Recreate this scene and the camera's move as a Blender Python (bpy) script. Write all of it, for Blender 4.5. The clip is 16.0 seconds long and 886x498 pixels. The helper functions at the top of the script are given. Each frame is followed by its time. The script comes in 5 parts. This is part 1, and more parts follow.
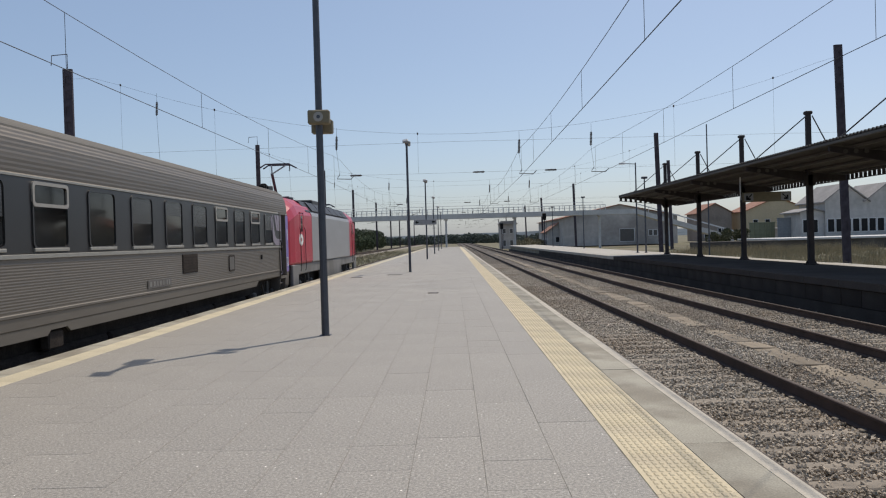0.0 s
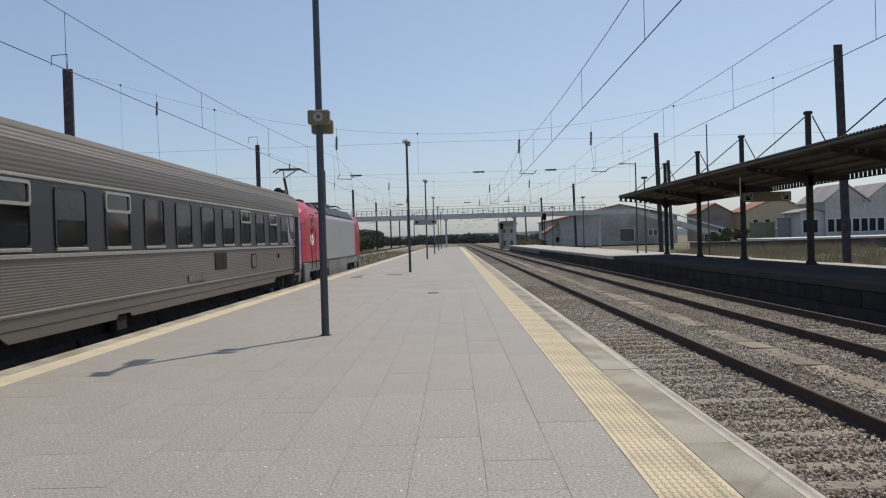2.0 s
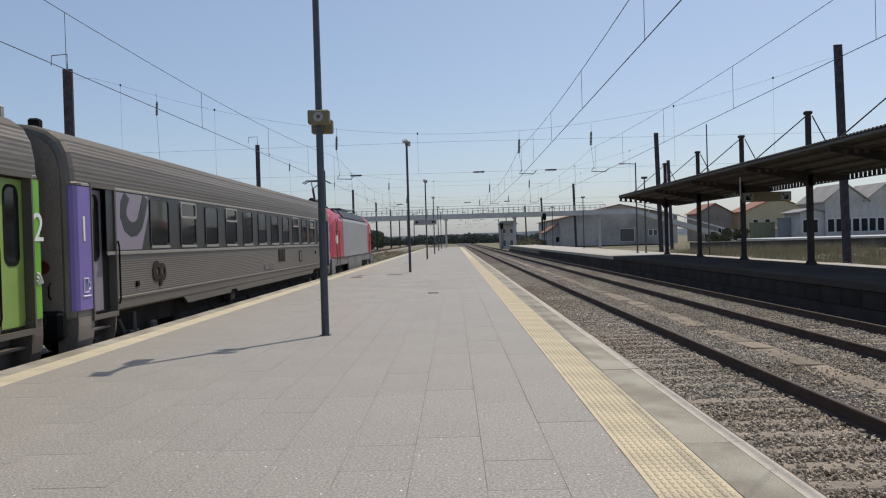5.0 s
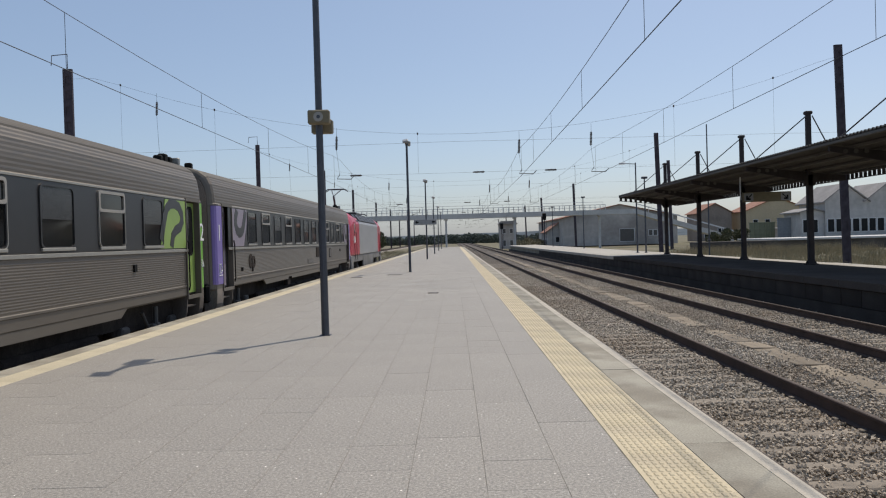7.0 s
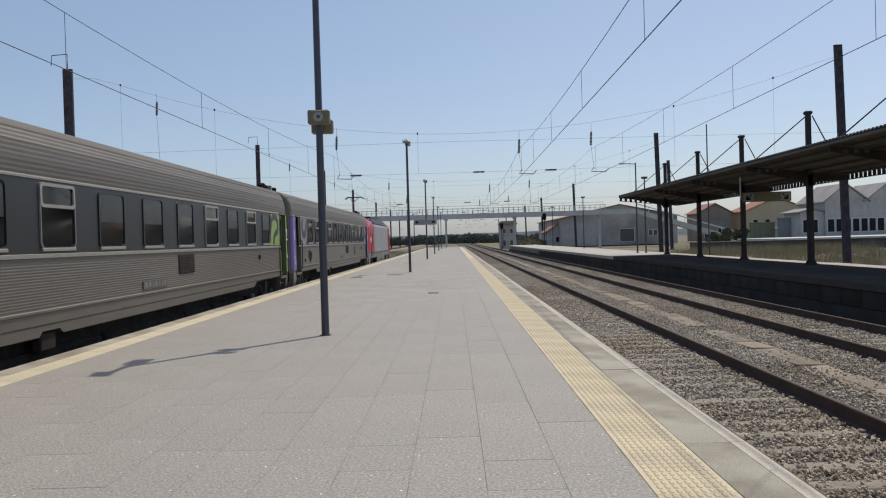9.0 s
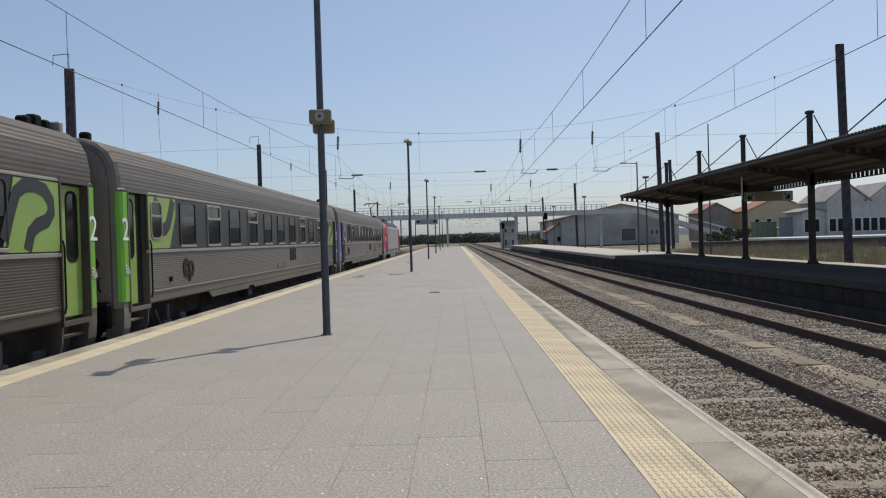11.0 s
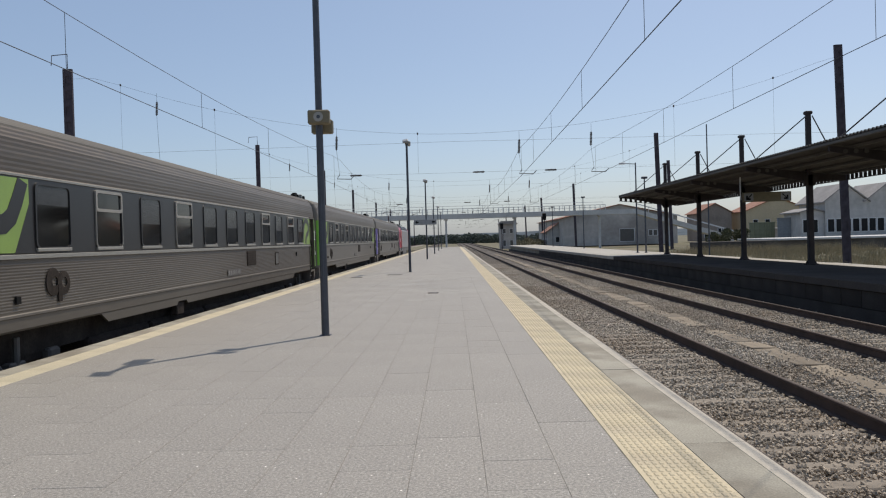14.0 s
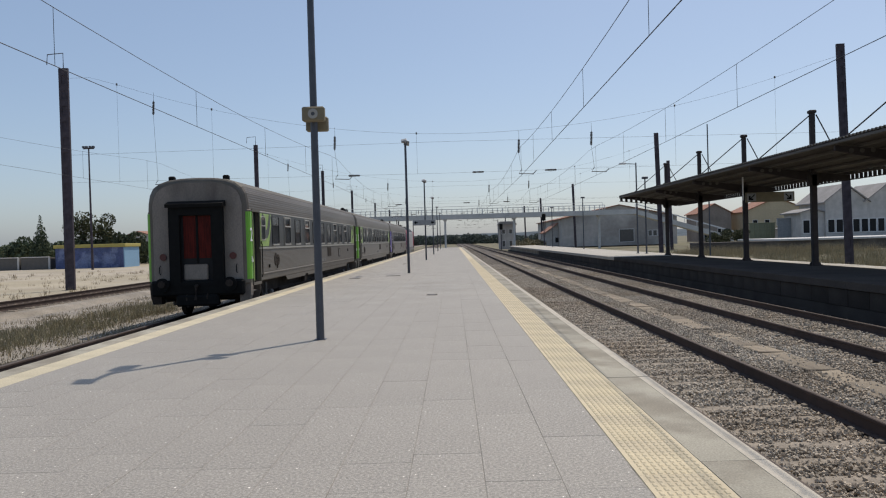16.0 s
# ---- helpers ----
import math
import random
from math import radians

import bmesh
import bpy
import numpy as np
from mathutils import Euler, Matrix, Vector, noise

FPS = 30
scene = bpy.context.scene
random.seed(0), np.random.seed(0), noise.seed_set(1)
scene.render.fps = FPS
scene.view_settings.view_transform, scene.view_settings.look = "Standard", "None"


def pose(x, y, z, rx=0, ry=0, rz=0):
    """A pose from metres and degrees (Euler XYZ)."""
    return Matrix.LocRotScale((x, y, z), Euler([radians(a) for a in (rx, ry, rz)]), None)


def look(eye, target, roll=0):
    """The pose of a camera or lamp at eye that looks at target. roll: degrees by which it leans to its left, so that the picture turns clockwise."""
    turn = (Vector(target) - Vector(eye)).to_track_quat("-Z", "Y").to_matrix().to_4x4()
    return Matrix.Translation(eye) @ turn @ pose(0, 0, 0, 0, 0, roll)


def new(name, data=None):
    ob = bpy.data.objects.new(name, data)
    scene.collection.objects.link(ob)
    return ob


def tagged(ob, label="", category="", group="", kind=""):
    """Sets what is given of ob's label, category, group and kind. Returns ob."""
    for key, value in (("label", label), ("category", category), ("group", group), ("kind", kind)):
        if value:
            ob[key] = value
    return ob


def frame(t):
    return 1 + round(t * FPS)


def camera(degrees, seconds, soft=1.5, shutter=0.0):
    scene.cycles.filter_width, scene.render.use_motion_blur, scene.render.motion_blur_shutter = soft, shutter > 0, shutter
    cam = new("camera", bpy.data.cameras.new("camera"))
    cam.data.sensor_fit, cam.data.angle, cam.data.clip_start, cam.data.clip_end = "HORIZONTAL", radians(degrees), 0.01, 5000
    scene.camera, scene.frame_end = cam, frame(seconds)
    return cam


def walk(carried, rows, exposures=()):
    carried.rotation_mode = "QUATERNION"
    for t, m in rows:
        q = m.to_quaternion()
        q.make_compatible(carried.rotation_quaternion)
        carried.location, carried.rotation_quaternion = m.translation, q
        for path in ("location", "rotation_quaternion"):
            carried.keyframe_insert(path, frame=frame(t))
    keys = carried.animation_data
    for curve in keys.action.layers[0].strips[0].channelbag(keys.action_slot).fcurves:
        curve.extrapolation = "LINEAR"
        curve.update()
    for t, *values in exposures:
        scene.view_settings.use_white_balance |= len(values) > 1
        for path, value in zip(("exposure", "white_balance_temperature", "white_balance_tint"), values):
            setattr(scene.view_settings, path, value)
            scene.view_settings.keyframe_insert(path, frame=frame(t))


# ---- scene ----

# ---------------------------------------------------------------- camera
EYE = (0.0, 0.0, 1.45)
cam = camera(58.5, 16.0, soft=1.15)


def aim(yaw, pitch, roll, eye=EYE):
    """Yaw to the left and pitch upwards, in degrees, from the line of the tracks."""
    a, b = radians(yaw), radians(pitch)
    way = Vector((-math.sin(a) * math.cos(b), math.cos(a) * math.cos(b), math.sin(b)))
    return look(eye, Vector(eye) + way * 10, roll)


STILL = aim(0.78, -0.65, -1.65)
NUDGE = aim(0.88, -0.68, -1.65)
walk(cam, [(0.0, STILL), (9.2, STILL), (11.2, NUDGE), (12.7, NUDGE), (13.5, STILL), (15.85, STILL),
           (16.0, aim(0.72, -0.62, -1.65, (0.0, 0.40, 1.46)))], [(0.0, 0.0, 6700, 11), (16.0, 0.0, 6700, 11)])

# ---------------------------------------------------------------- light
SUN_AZ, SUN_EL = radians(36), radians(60)
world = bpy.data.worlds.new("world")
scene.world = world
world.use_nodes = True
wn, wl = world.node_tree.nodes, world.node_tree.links
wn.clear()
sky = wn.new("ShaderNodeTexSky")
sky.sky_type, sky.sun_disc = "NISHITA", False
sky.sun_elevation, sky.sun_rotation = SUN_EL, SUN_AZ
sky.air_density, sky.dust_density, sky.ozone_density, sky.altitude = 0.85, 1.5, 1.7, 0
bg, wo = wn.new("ShaderNodeBackground"), wn.new("ShaderNodeOutputWorld")
bg.inputs["Strength"].default_value = 0.118
haze = wn.new("ShaderNodeMix")  # thin even summer haze over the clear sky
haze.data_type = "RGBA"
haze.inputs[0].default_value = 0.25
haze.inputs[7].default_value = (3.25, 4.65, 6.6, 1)
wl.new(sky.outputs[0], haze.inputs[6])
wl.new(haze.outputs[2], bg.inputs[0])
wl.new(bg.outputs[0], wo.inputs[0])
sun = new("sun", bpy.data.lights.new("sun", "SUN"))
sun.data.energy, sun.data.angle, sun.data.color = 3.05, radians(0.53), (1.0, 0.93, 0.82)
sun.matrix_world = look((20, 30, 60), (20 - math.sin(SUN_AZ) * math.cos(SUN_EL), 30 - math.cos(SUN_AZ) * math.cos(SUN_EL), 60 - math.sin(SUN_EL)))


# ---------------------------------------------------------------- materials
def material(name, color, rough=0.7, metal=0.0, var=0.15, scale=6.0, fine=60.0, bump=0.0, second=None, spec=0.5, each=0.0, stretch=(1, 1, 1), mix=(0.45, 0.6), speck=None, grain=None, glint=None):
    """A surface whose colour varies at two scales, with an optional second colour in blotches, relief, and change from piece to piece."""
    m = bpy.data.materials.new(name)
    m.use_nodes = True
    n, l = m.node_tree.nodes, m.node_tree.links
    b = n["Principled BSDF"]
    b.inputs["Roughness"].default_value, b.inputs["Metallic"].default_value = rough, metal
    b.inputs["Specular IOR Level"].default_value = spec
    geo = n.new("ShaderNodeTexCoord")
    mp = n.new("ShaderNodeMapping")
    mp.inputs["Scale"].default_value = stretch
    l.new(geo.outputs["Object"], mp.inputs[0])

    def nz(s, detail=4):
        t = n.new("ShaderNodeTexNoise")
        t.inputs["Scale"].default_value, t.inputs["Detail"].default_value = s, detail
        l.new(mp.outputs[0], t.inputs["Vector"])
        return t.outputs["Fac"]

    def ramp(src, a, c, lo, hi):
        r = n.new("ShaderNodeMapRange")
        r.inputs[1].default_value, r.inputs[2].default_value, r.inputs[3].default_value, r.inputs[4].default_value = a, c, lo, hi
        l.new(src, r.inputs[0])
        return r.outputs[0]

    def times(x, y):
        r = n.new("ShaderNodeMath")
        r.operation = "MULTIPLY"
        l.new(x, r.inputs[0])
        l.new(y, r.inputs[1])
        return r.outputs[0]

    big, small = nz(scale), nz(fine, 2)
    f = times(ramp(big, 0.3, 0.7, 1 - var, 1 + var), ramp(small, 0.3, 0.7, 1 - (grain or var), 1 + (grain or var)))
    if each:
        info = n.new("ShaderNodeObjectInfo")
        f = times(f, ramp(info.outputs["Random"], 0, 1, 1 - each, 1 + each))
        isl = n.new("ShaderNodeNewGeometry")
        f = times(f, ramp(isl.outputs["Random Per Island"], 0, 1, 1 - each, 1 + each))
    base = n.new("ShaderNodeRGB")
    base.outputs[0].default_value = (*color, 1)
    col = base.outputs[0]
    if second:
        mx = n.new("ShaderNodeMix")
        mx.data_type = "RGBA"
        mx.inputs[7].default_value = (*second, 1)
        l.new(col, mx.inputs[6])
        l.new(ramp(nz(scale * 0.37, 6), mix[0], mix[1], 0, 1), mx.inputs[0])
        col = mx.outputs[2]
    if speck:
        sp = n.new("ShaderNodeMix")
        sp.data_type = "RGBA"
        sp.inputs[7].default_value = (*speck, 1)
        l.new(col, sp.inputs[6])
        l.new(ramp(nz(150, 1), 0.60, 0.68, 0, 0.75), sp.inputs[0])
        col = sp.outputs[2]
    # glints painted as sparse near-white spots, then dark grains
    if glint:
        gl = n.new("ShaderNodeMix")
        gl.data_type = "RGBA"
        gl.inputs[7].default_value = (*glint, 1)
        l.new(col, gl.inputs[6])
        l.new(ramp(nz(48, 0), 0.835, 0.85, 0, 1), gl.inputs[0])
        col = gl.outputs[2]
        dk = n.new("ShaderNodeMix")
        dk.data_type = "RGBA"
        dk.inputs[7].default_value = (0.13, 0.12, 0.11, 1)
        l.new(col, dk.inputs[6])
        l.new(ramp(nz(85, 1), 0.37, 0.29, 0, 0.8), dk.inputs[0])
        col = dk.outputs[2]
    vm = n.new("ShaderNodeVectorMath")
    vm.operation = "SCALE"
    l.new(col, vm.inputs[0])
    l.new(f, vm.inputs["Scale"])
    l.new(vm.outputs[0], b.inputs["Base Color"])
    l.new(ramp(small, 0.3, 0.7, max(0.0, rough - 0.08), min(1.0, rough + 0.08)), b.inputs["Roughness"])
    if bump:
        bp = n.new("ShaderNodeBump")
        bp.inputs["Strength"].default_value, bp.inputs["Distance"].default_value = 0.6, bump
        l.new(small, bp.inputs["Height"])
        l.new(bp.outputs[0], b.inputs["Normal"])
    return m


M = {
    "slab": material("slab concrete", (0.292, 0.269, 0.234), 0.66, var=0.08, grain=0.35, scale=0.7, fine=48, bump=0.003, glint=(0.85, 0.82, 0.76), second=(0.276, 0.257, 0.224), each=0.014, spec=0.5, speck=(0.60, 0.57, 0.52)),
    "joint": material("joint sand", (0.262, 0.242, 0.212), 0.95, var=0.2, scale=2.2, fine=20, second=(0.15, 0.136, 0.12), mix=(0.50, 0.60)),
    "kerb": material("kerb concrete", (0.345, 0.319, 0.256), 0.85, var=0.13, scale=2.4, fine=70, grain=0.22, bump=0.003, second=(0.25, 0.222, 0.172), mix=(0.47, 0.56), each=0.10),
    "nosing": material("pale kerb nosing", (0.46, 0.415, 0.34), 0.85, var=0.12, scale=3, fine=60, each=0.05),
    "wornstrip": material("worn cream edge strip", (0.53, 0.465, 0.33), 0.85, var=0.12, scale=2.0, fine=60, grain=0.2, second=(0.37, 0.335, 0.27), mix=(0.52, 0.64), each=0.05),
    "tactile": material("tactile tile", (0.56, 0.475, 0.32), 0.8, var=0.09, scale=3, fine=60, each=0.04, second=(0.47, 0.40, 0.285)),
    # near-black base deepens the shade on the walls below the edges
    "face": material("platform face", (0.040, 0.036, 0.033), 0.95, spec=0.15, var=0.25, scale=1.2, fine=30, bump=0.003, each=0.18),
    # bed darkened to paint the shade in gaps between the loose stones
    "ballast": material("gap-dark ballast bed", (0.12, 0.10, 0.08), 0.95, var=0.22, scale=2.2, fine=24, bump=0.03, second=(0.085, 0.072, 0.06), each=0.2),
    "stones": material("loose stone", (0.50, 0.435, 0.35), 0.9, var=0.14, scale=0.9, fine=40, each=0.38, second=(0.40, 0.33, 0.25)),
    "gravel": material("fine gravel", (0.27, 0.24, 0.20), 0.95, var=0.25, scale=0.6, fine=18, bump=0.02, second=(0.20, 0.17, 0.13)),
    "sand": material("dry earth", (0.38, 0.33, 0.26), 0.95, var=0.15, scale=0.15, fine=6, bump=0.02, second=(0.36, 0.31, 0.22)),
    "drygrass": material("dry grass earth", (0.17, 0.145, 0.09), 0.95, var=0.25, scale=0.3, fine=9, bump=0.04, second=(0.12, 0.115, 0.06)),
    "rust": material("rail rust", (0.060, 0.040, 0.033), 0.9, var=0.2, scale=3, fine=50),
    "railtop": material("rail head steel", (0.11, 0.088, 0.075), 0.75, 0.0, var=0.15, spec=0.15),
    "sleeper": material("sleeper concrete", (0.225, 0.19, 0.15), 0.9, var=0.2, scale=5, fine=40, each=0.08),
    "duct": material("cable duct concrete", (0.25, 0.205, 0.15), 0.9, var=0.2, scale=0.8, fine=40, each=0.2, second=(0.16, 0.13, 0.098)),
    "post": material("painted post", (0.075, 0.08, 0.095), 0.45, 0.3, var=0.12),
    "mast": material("steel mast", (0.062, 0.052, 0.064), 0.75, 0.0, var=0.25, scale=3, spec=0.25),
    "wire": material("wire copper", (0.06, 0.058, 0.06), 0.6, 0.4, var=0.1),
    "insul": material("insulator", (0.07, 0.055, 0.05), 0.35, var=0.1),
    "steel": material("stainless steel", (0.188, 0.169, 0.146), 0.56, 0.6, var=0.09, scale=0.8, fine=30, stretch=(1, 0.10, 1), second=(0.157, 0.138, 0.116)),
    "steelworn": material("sooty stainless steel", (0.165, 0.147, 0.125), 0.56, 0.6, var=0.12, scale=0.9, fine=30, stretch=(1, 0.12, 1), second=(0.118, 0.100, 0.083)),
    "band": material("dark window band", (0.023, 0.022, 0.0225), 0.38, 0.0, var=0.12, scale=1.5),
    "blind": material("drawn blind behind glass", (0.036, 0.035, 0.035), 0.25, var=0.15, scale=2, spec=0.4),
    "trim": material("bright trim", (0.36, 0.345, 0.31), 0.5, 0.6, var=0.06),
    "hopper": material("hopper frame", (0.36, 0.335, 0.30), 0.45, 0.3, var=0.06),
    "pane": material("tinted pane", (0.012, 0.012, 0.012), 0.05, var=0.08, scale=0.2, fine=0.35, spec=0.32),
    "green": material("green livery", (0.15, 0.40, 0.035), 0.35, var=0.06, scale=2),
    "lime": material("lime door", (0.24, 0.36, 0.085), 0.4, var=0.08, scale=2),
    "purple": material("violet livery", (0.19, 0.14, 0.40), 0.4, var=0.06, scale=2),
    "lilac": material("lilac door", (0.25, 0.215, 0.265), 0.4, var=0.06, scale=2),
    "white": material("white paint", (0.78, 0.78, 0.76), 0.5, var=0.05),
    "black": material("black rubber", (0.010, 0.010, 0.010), 0.8, var=0.2, spec=0.15),
    "under": material("grimy underframe", (0.042, 0.034, 0.029), 0.9, var=0.3, scale=3, fine=30, spec=0.15),
    "grime": material("end wall grime", (0.24, 0.205, 0.175), 0.6, 0.1, var=0.18, scale=1.5, stretch=(1, 1, 0.35), second=(0.11, 0.09, 0.075)),
    "redglass": material("red curtain", (0.085, 0.008, 0.005), 0.5, spec=0.15, var=0.45, scale=4, stretch=(6, 1, 0.5)),
    "lens": material("tail lamp red", (0.09, 0.018, 0.014), 0.4, var=0.1),
    "locored": material("red livery", (0.43, 0.02, 0.045), 0.35, var=0.06, scale=1.5),
    "locogrey": material("grey livery", (0.30, 0.30, 0.305), 0.45, 0.1, var=0.06, scale=1.2, stretch=(1, 0.3, 1)),
    "locoskirt": material("dusty grey skirt", (0.19, 0.183, 0.175), 0.6, var=0.14, scale=1.5, second=(0.14, 0.132, 0.122)),
    "skirt": material("grey skirt", (0.105, 0.097, 0.088), 0.6, var=0.12, scale=2),
    "soot": material("sooty steel roof", (0.120, 0.110, 0.094), 0.7, 0.35, var=0.18, scale=1.1, fine=30, stretch=(1, 0.15, 1), second=(0.085, 0.075, 0.063)),
    "roofgrille": material("roof grille", (0.03, 0.03, 0.032), 0.5, 0.3, var=0.2),
    "floodgrey": material("floodlight metal", (0.30, 0.30, 0.30), 0.5, 0.3, var=0.1),
    # one paving in two tones: darkened for canopy shade, pale where sunlit
    "shadeslab": material("shade-darkened platform paving", (0.080, 0.073, 0.068), 1.0, spec=0.0, var=0.16, scale=0.6, fine=30, second=(0.075, 0.07, 0.066)),
    "litslab": material("sunlit-toned platform slabs", (0.42, 0.39, 0.335), 0.9, var=0.1, scale=0.5, fine=30, second=(0.31, 0.285, 0.245), each=0.05),
    "sheetwall": material("pale blue sheet wall", (0.27, 0.29, 0.31), 0.8, var=0.12, scale=0.4, fine=4, second=(0.22, 0.235, 0.25)),
    "greenwall": material("green-grey boarded wall", (0.21, 0.225, 0.15), 0.85, var=0.12, scale=0.4, fine=4, each=0.08),
    "dockwall": material("weathered dock wall", (0.115, 0.10, 0.088), 0.95, var=0.25, scale=0.4, fine=4, second=(0.075, 0.065, 0.058), stretch=(1, 1, 0.5)),
    # foliage lightened and greyed to paint in distance haze
    "leaffar": material("haze-greyed foliage", (0.125, 0.142, 0.118), 0.95, var=0.2, scale=0.2, fine=2, each=0.15, spec=0.1),
    "speaker": material("beige speaker", (0.20, 0.165, 0.10), 0.6, var=0.1),
    "canopy": material("canopy sheet", (0.105, 0.096, 0.085), 0.8, 0.0, var=0.15, scale=0.8, fine=20),
    "canopysteel": material("canopy steel", (0.050, 0.042, 0.042), 0.75, 0.0, var=0.25, scale=2, spec=0.2),
    "bridge": material("bridge concrete", (0.55, 0.54, 0.52), 0.85, var=0.1, scale=0.5, fine=5),
    "railing": material("bridge railing", (0.66, 0.66, 0.66), 0.6, var=0.1),
    "plaster": material("white plaster", (0.50, 0.485, 0.465), 0.9, var=0.10, scale=0.3, fine=1.2, second=(0.41, 0.39, 0.365)),
    "greywall": material("grey plaster", (0.46, 0.43, 0.40), 0.9, var=0.10, scale=0.25, fine=1.2, second=(0.31, 0.285, 0.26)),
    "duskwall": material("brownish plaster", (0.30, 0.255, 0.22), 0.9, var=0.12, scale=0.3, fine=2, second=(0.24, 0.20, 0.17)),
    "yellow": material("yellow plaster", (0.52, 0.43, 0.29), 0.9, var=0.08, scale=0.3, fine=3),
    "rooftile": material("red roof tile", (0.30, 0.15, 0.10), 0.9, var=0.15, scale=0.5, fine=6),
    "roofgrey": material("grey roof sheet", (0.27, 0.255, 0.245), 0.8, var=0.15, scale=0.4, fine=5),
    "dark": material("dark opening", (0.014, 0.014, 0.015), 0.6, var=0.2, spec=0.25),
    "leaf": material("tree leaf", (0.088, 0.108, 0.062), 0.85, var=0.2, scale=0.4, fine=4, each=0.2, spec=0.2),
    "leafdry": material("olive leaf", (0.085, 0.09, 0.045), 0.75, var=0.25, scale=0.6, fine=6, each=0.2, spec=0.2),
    "bark": material("bark", (0.08, 0.06, 0.045), 0.9, var=0.25, scale=3),
    "straw": material("dry straw", (0.30, 0.24, 0.14), 0.9, var=0.2, each=0.3),
    "weed": material("weed", (0.195, 0.17, 0.10), 0.85, var=0.2, each=0.3),
    "graffiti": material("painted blue wall", (0.075, 0.10, 0.22), 0.7, var=0.25, scale=1.2, fine=6, second=(0.16, 0.20, 0.34), mix=(0.5, 0.56)),
    "lightblue": material("light blue wall", (0.22, 0.38, 0.55), 0.7, var=0.1),
    "ochre": material("ochre fascia", (0.42, 0.35, 0.10), 0.7, var=0.1),
    # bluish base carries the air haze over the hills
    "hill": material("haze-blued far hill", (0.12, 0.142, 0.16), 1.0, var=0.2, scale=0.01, fine=0.08, spec=0.0),
}


# ---------------------------------------------------------------- mesh tools
def mesh_of(name, bm, mat, smooth=False):
    me = bpy.data.meshes.new(name)
    bm.normal_update()
    bm.to_mesh(me)
    bm.free()
    if smooth:
        for p in me.polygons:
            p.use_smooth = True
    me.materials.append(M[mat])
    return me


def part(name, bm, mat, parent=None, label="", at=None, smooth=False):
    """Links a bmesh, or a mesh that is shared, as one object under a thing."""
    me = bm if isinstance(bm, bpy.types.Mesh) else mesh_of(name, bm, mat, smooth)
    ob = new(name, me)
    ob.parent = parent
    if at is not None:
        ob.matrix_basis = at
    if label:
        ob["label"] = label
    return ob


def thing(name, label, category, at=None, group="", kind=""):
    ob = tagged(new(name), label, category, group, kind)
    if at is not None:
        ob.matrix_basis = at
    return ob


def box(x0, y0, z0, x1, y1, z1, bevel=0.0, bm=None):
    one = bmesh.new()
    bmesh.ops.create_cube(one, size=1.0, matrix=Matrix.LocRotScale(((x0 + x1) / 2, (y0 + y1) / 2, (z0 + z1) / 2), None, (abs(x1 - x0), abs(y1 - y0), abs(z1 - z0))))
    if bevel:
        bmesh.ops.bevel(one, geom=one.edges[:], offset=bevel, segments=1, affect="EDGES")
    return join(bm, one)


def join(bm, one, m=None):
    if m is not None:
        one.transform(m)
    if bm is None:
        return one
    tmp = bpy.data.meshes.new("tmp")
    one.to_mesh(tmp)
    one.free()
    bm.from_mesh(tmp)
    bpy.data.meshes.remove(tmp)
    return bm


def tube(points, r, sides=6, bm=None, r2=None):
    """A round bar along points."""
    bm = bm or bmesh.new()
    pts = [Vector(p) for p in points]
    rings = []
    for i, p in enumerate(pts):
        d = (pts[min(i + 1, len(pts) - 1)] - pts[max(i - 1, 0)]).normalized()
        u = d.cross(Vector((0, 0, 1)) if abs(d.z) < 0.9 else Vector((0, 1, 0))).normalized()
        v = d.cross(u)
        k = r if r2 is None else r + (r2 - r) * i / (len(pts) - 1)
        rings.append([bm.verts.new(p + k * (u * math.cos(a) + v * math.sin(a))) for a in (2 * math.pi * j / sides for j in range(sides))])
    for a, b in zip(rings, rings[1:]):
        for j in range(sides):
            bm.faces.new((a[j], a[(j + 1) % sides], b[(j + 1) % sides], b[j]))
    bm.faces.new(rings[0])
    bm.faces.new(rings[-1][::-1])
    return bm


def prism(outline, axis, lo, hi, bm=None):
    """An outline of (a, b) pushed along an axis: 'x': (y, z), 'y': (x, z), 'z': (x, y)."""
    bm = bm or bmesh.new()

    def p(a, b, k):
        return {"x": (k, a, b), "y": (a, k, b), "z": (a, b, k)}[axis]

    u, w = [bm.verts.new(p(a, b, lo)) for a, b in outline], [bm.verts.new(p(a, b, hi)) for a, b in outline]
    n = len(u)
    for i in range(n):
        bm.faces.new((u[i], u[(i + 1) % n], w[(i + 1) % n], w[i]))
    bm.faces.new(u[::-1])
    bm.faces.new(w)
    bmesh.ops.recalc_face_normals(bm, faces=bm.faces[:])
    return bm


def rounded(w, h, r, steps=4):
    """A rectangle with round corners, centred."""
    out = []
    for cx, cy, a0 in ((w / 2 - r, h / 2 - r, 0), (-w / 2 + r, h / 2 - r, 90), (-w / 2 + r, -h / 2 + r, 180), (w / 2 - r, -h / 2 + r, 270)):
        for k in range(steps + 1):
            a = radians(a0 + 90 * k / steps)
            out.append((cx + r * math.cos(a), cy + r * math.sin(a)))
    return out


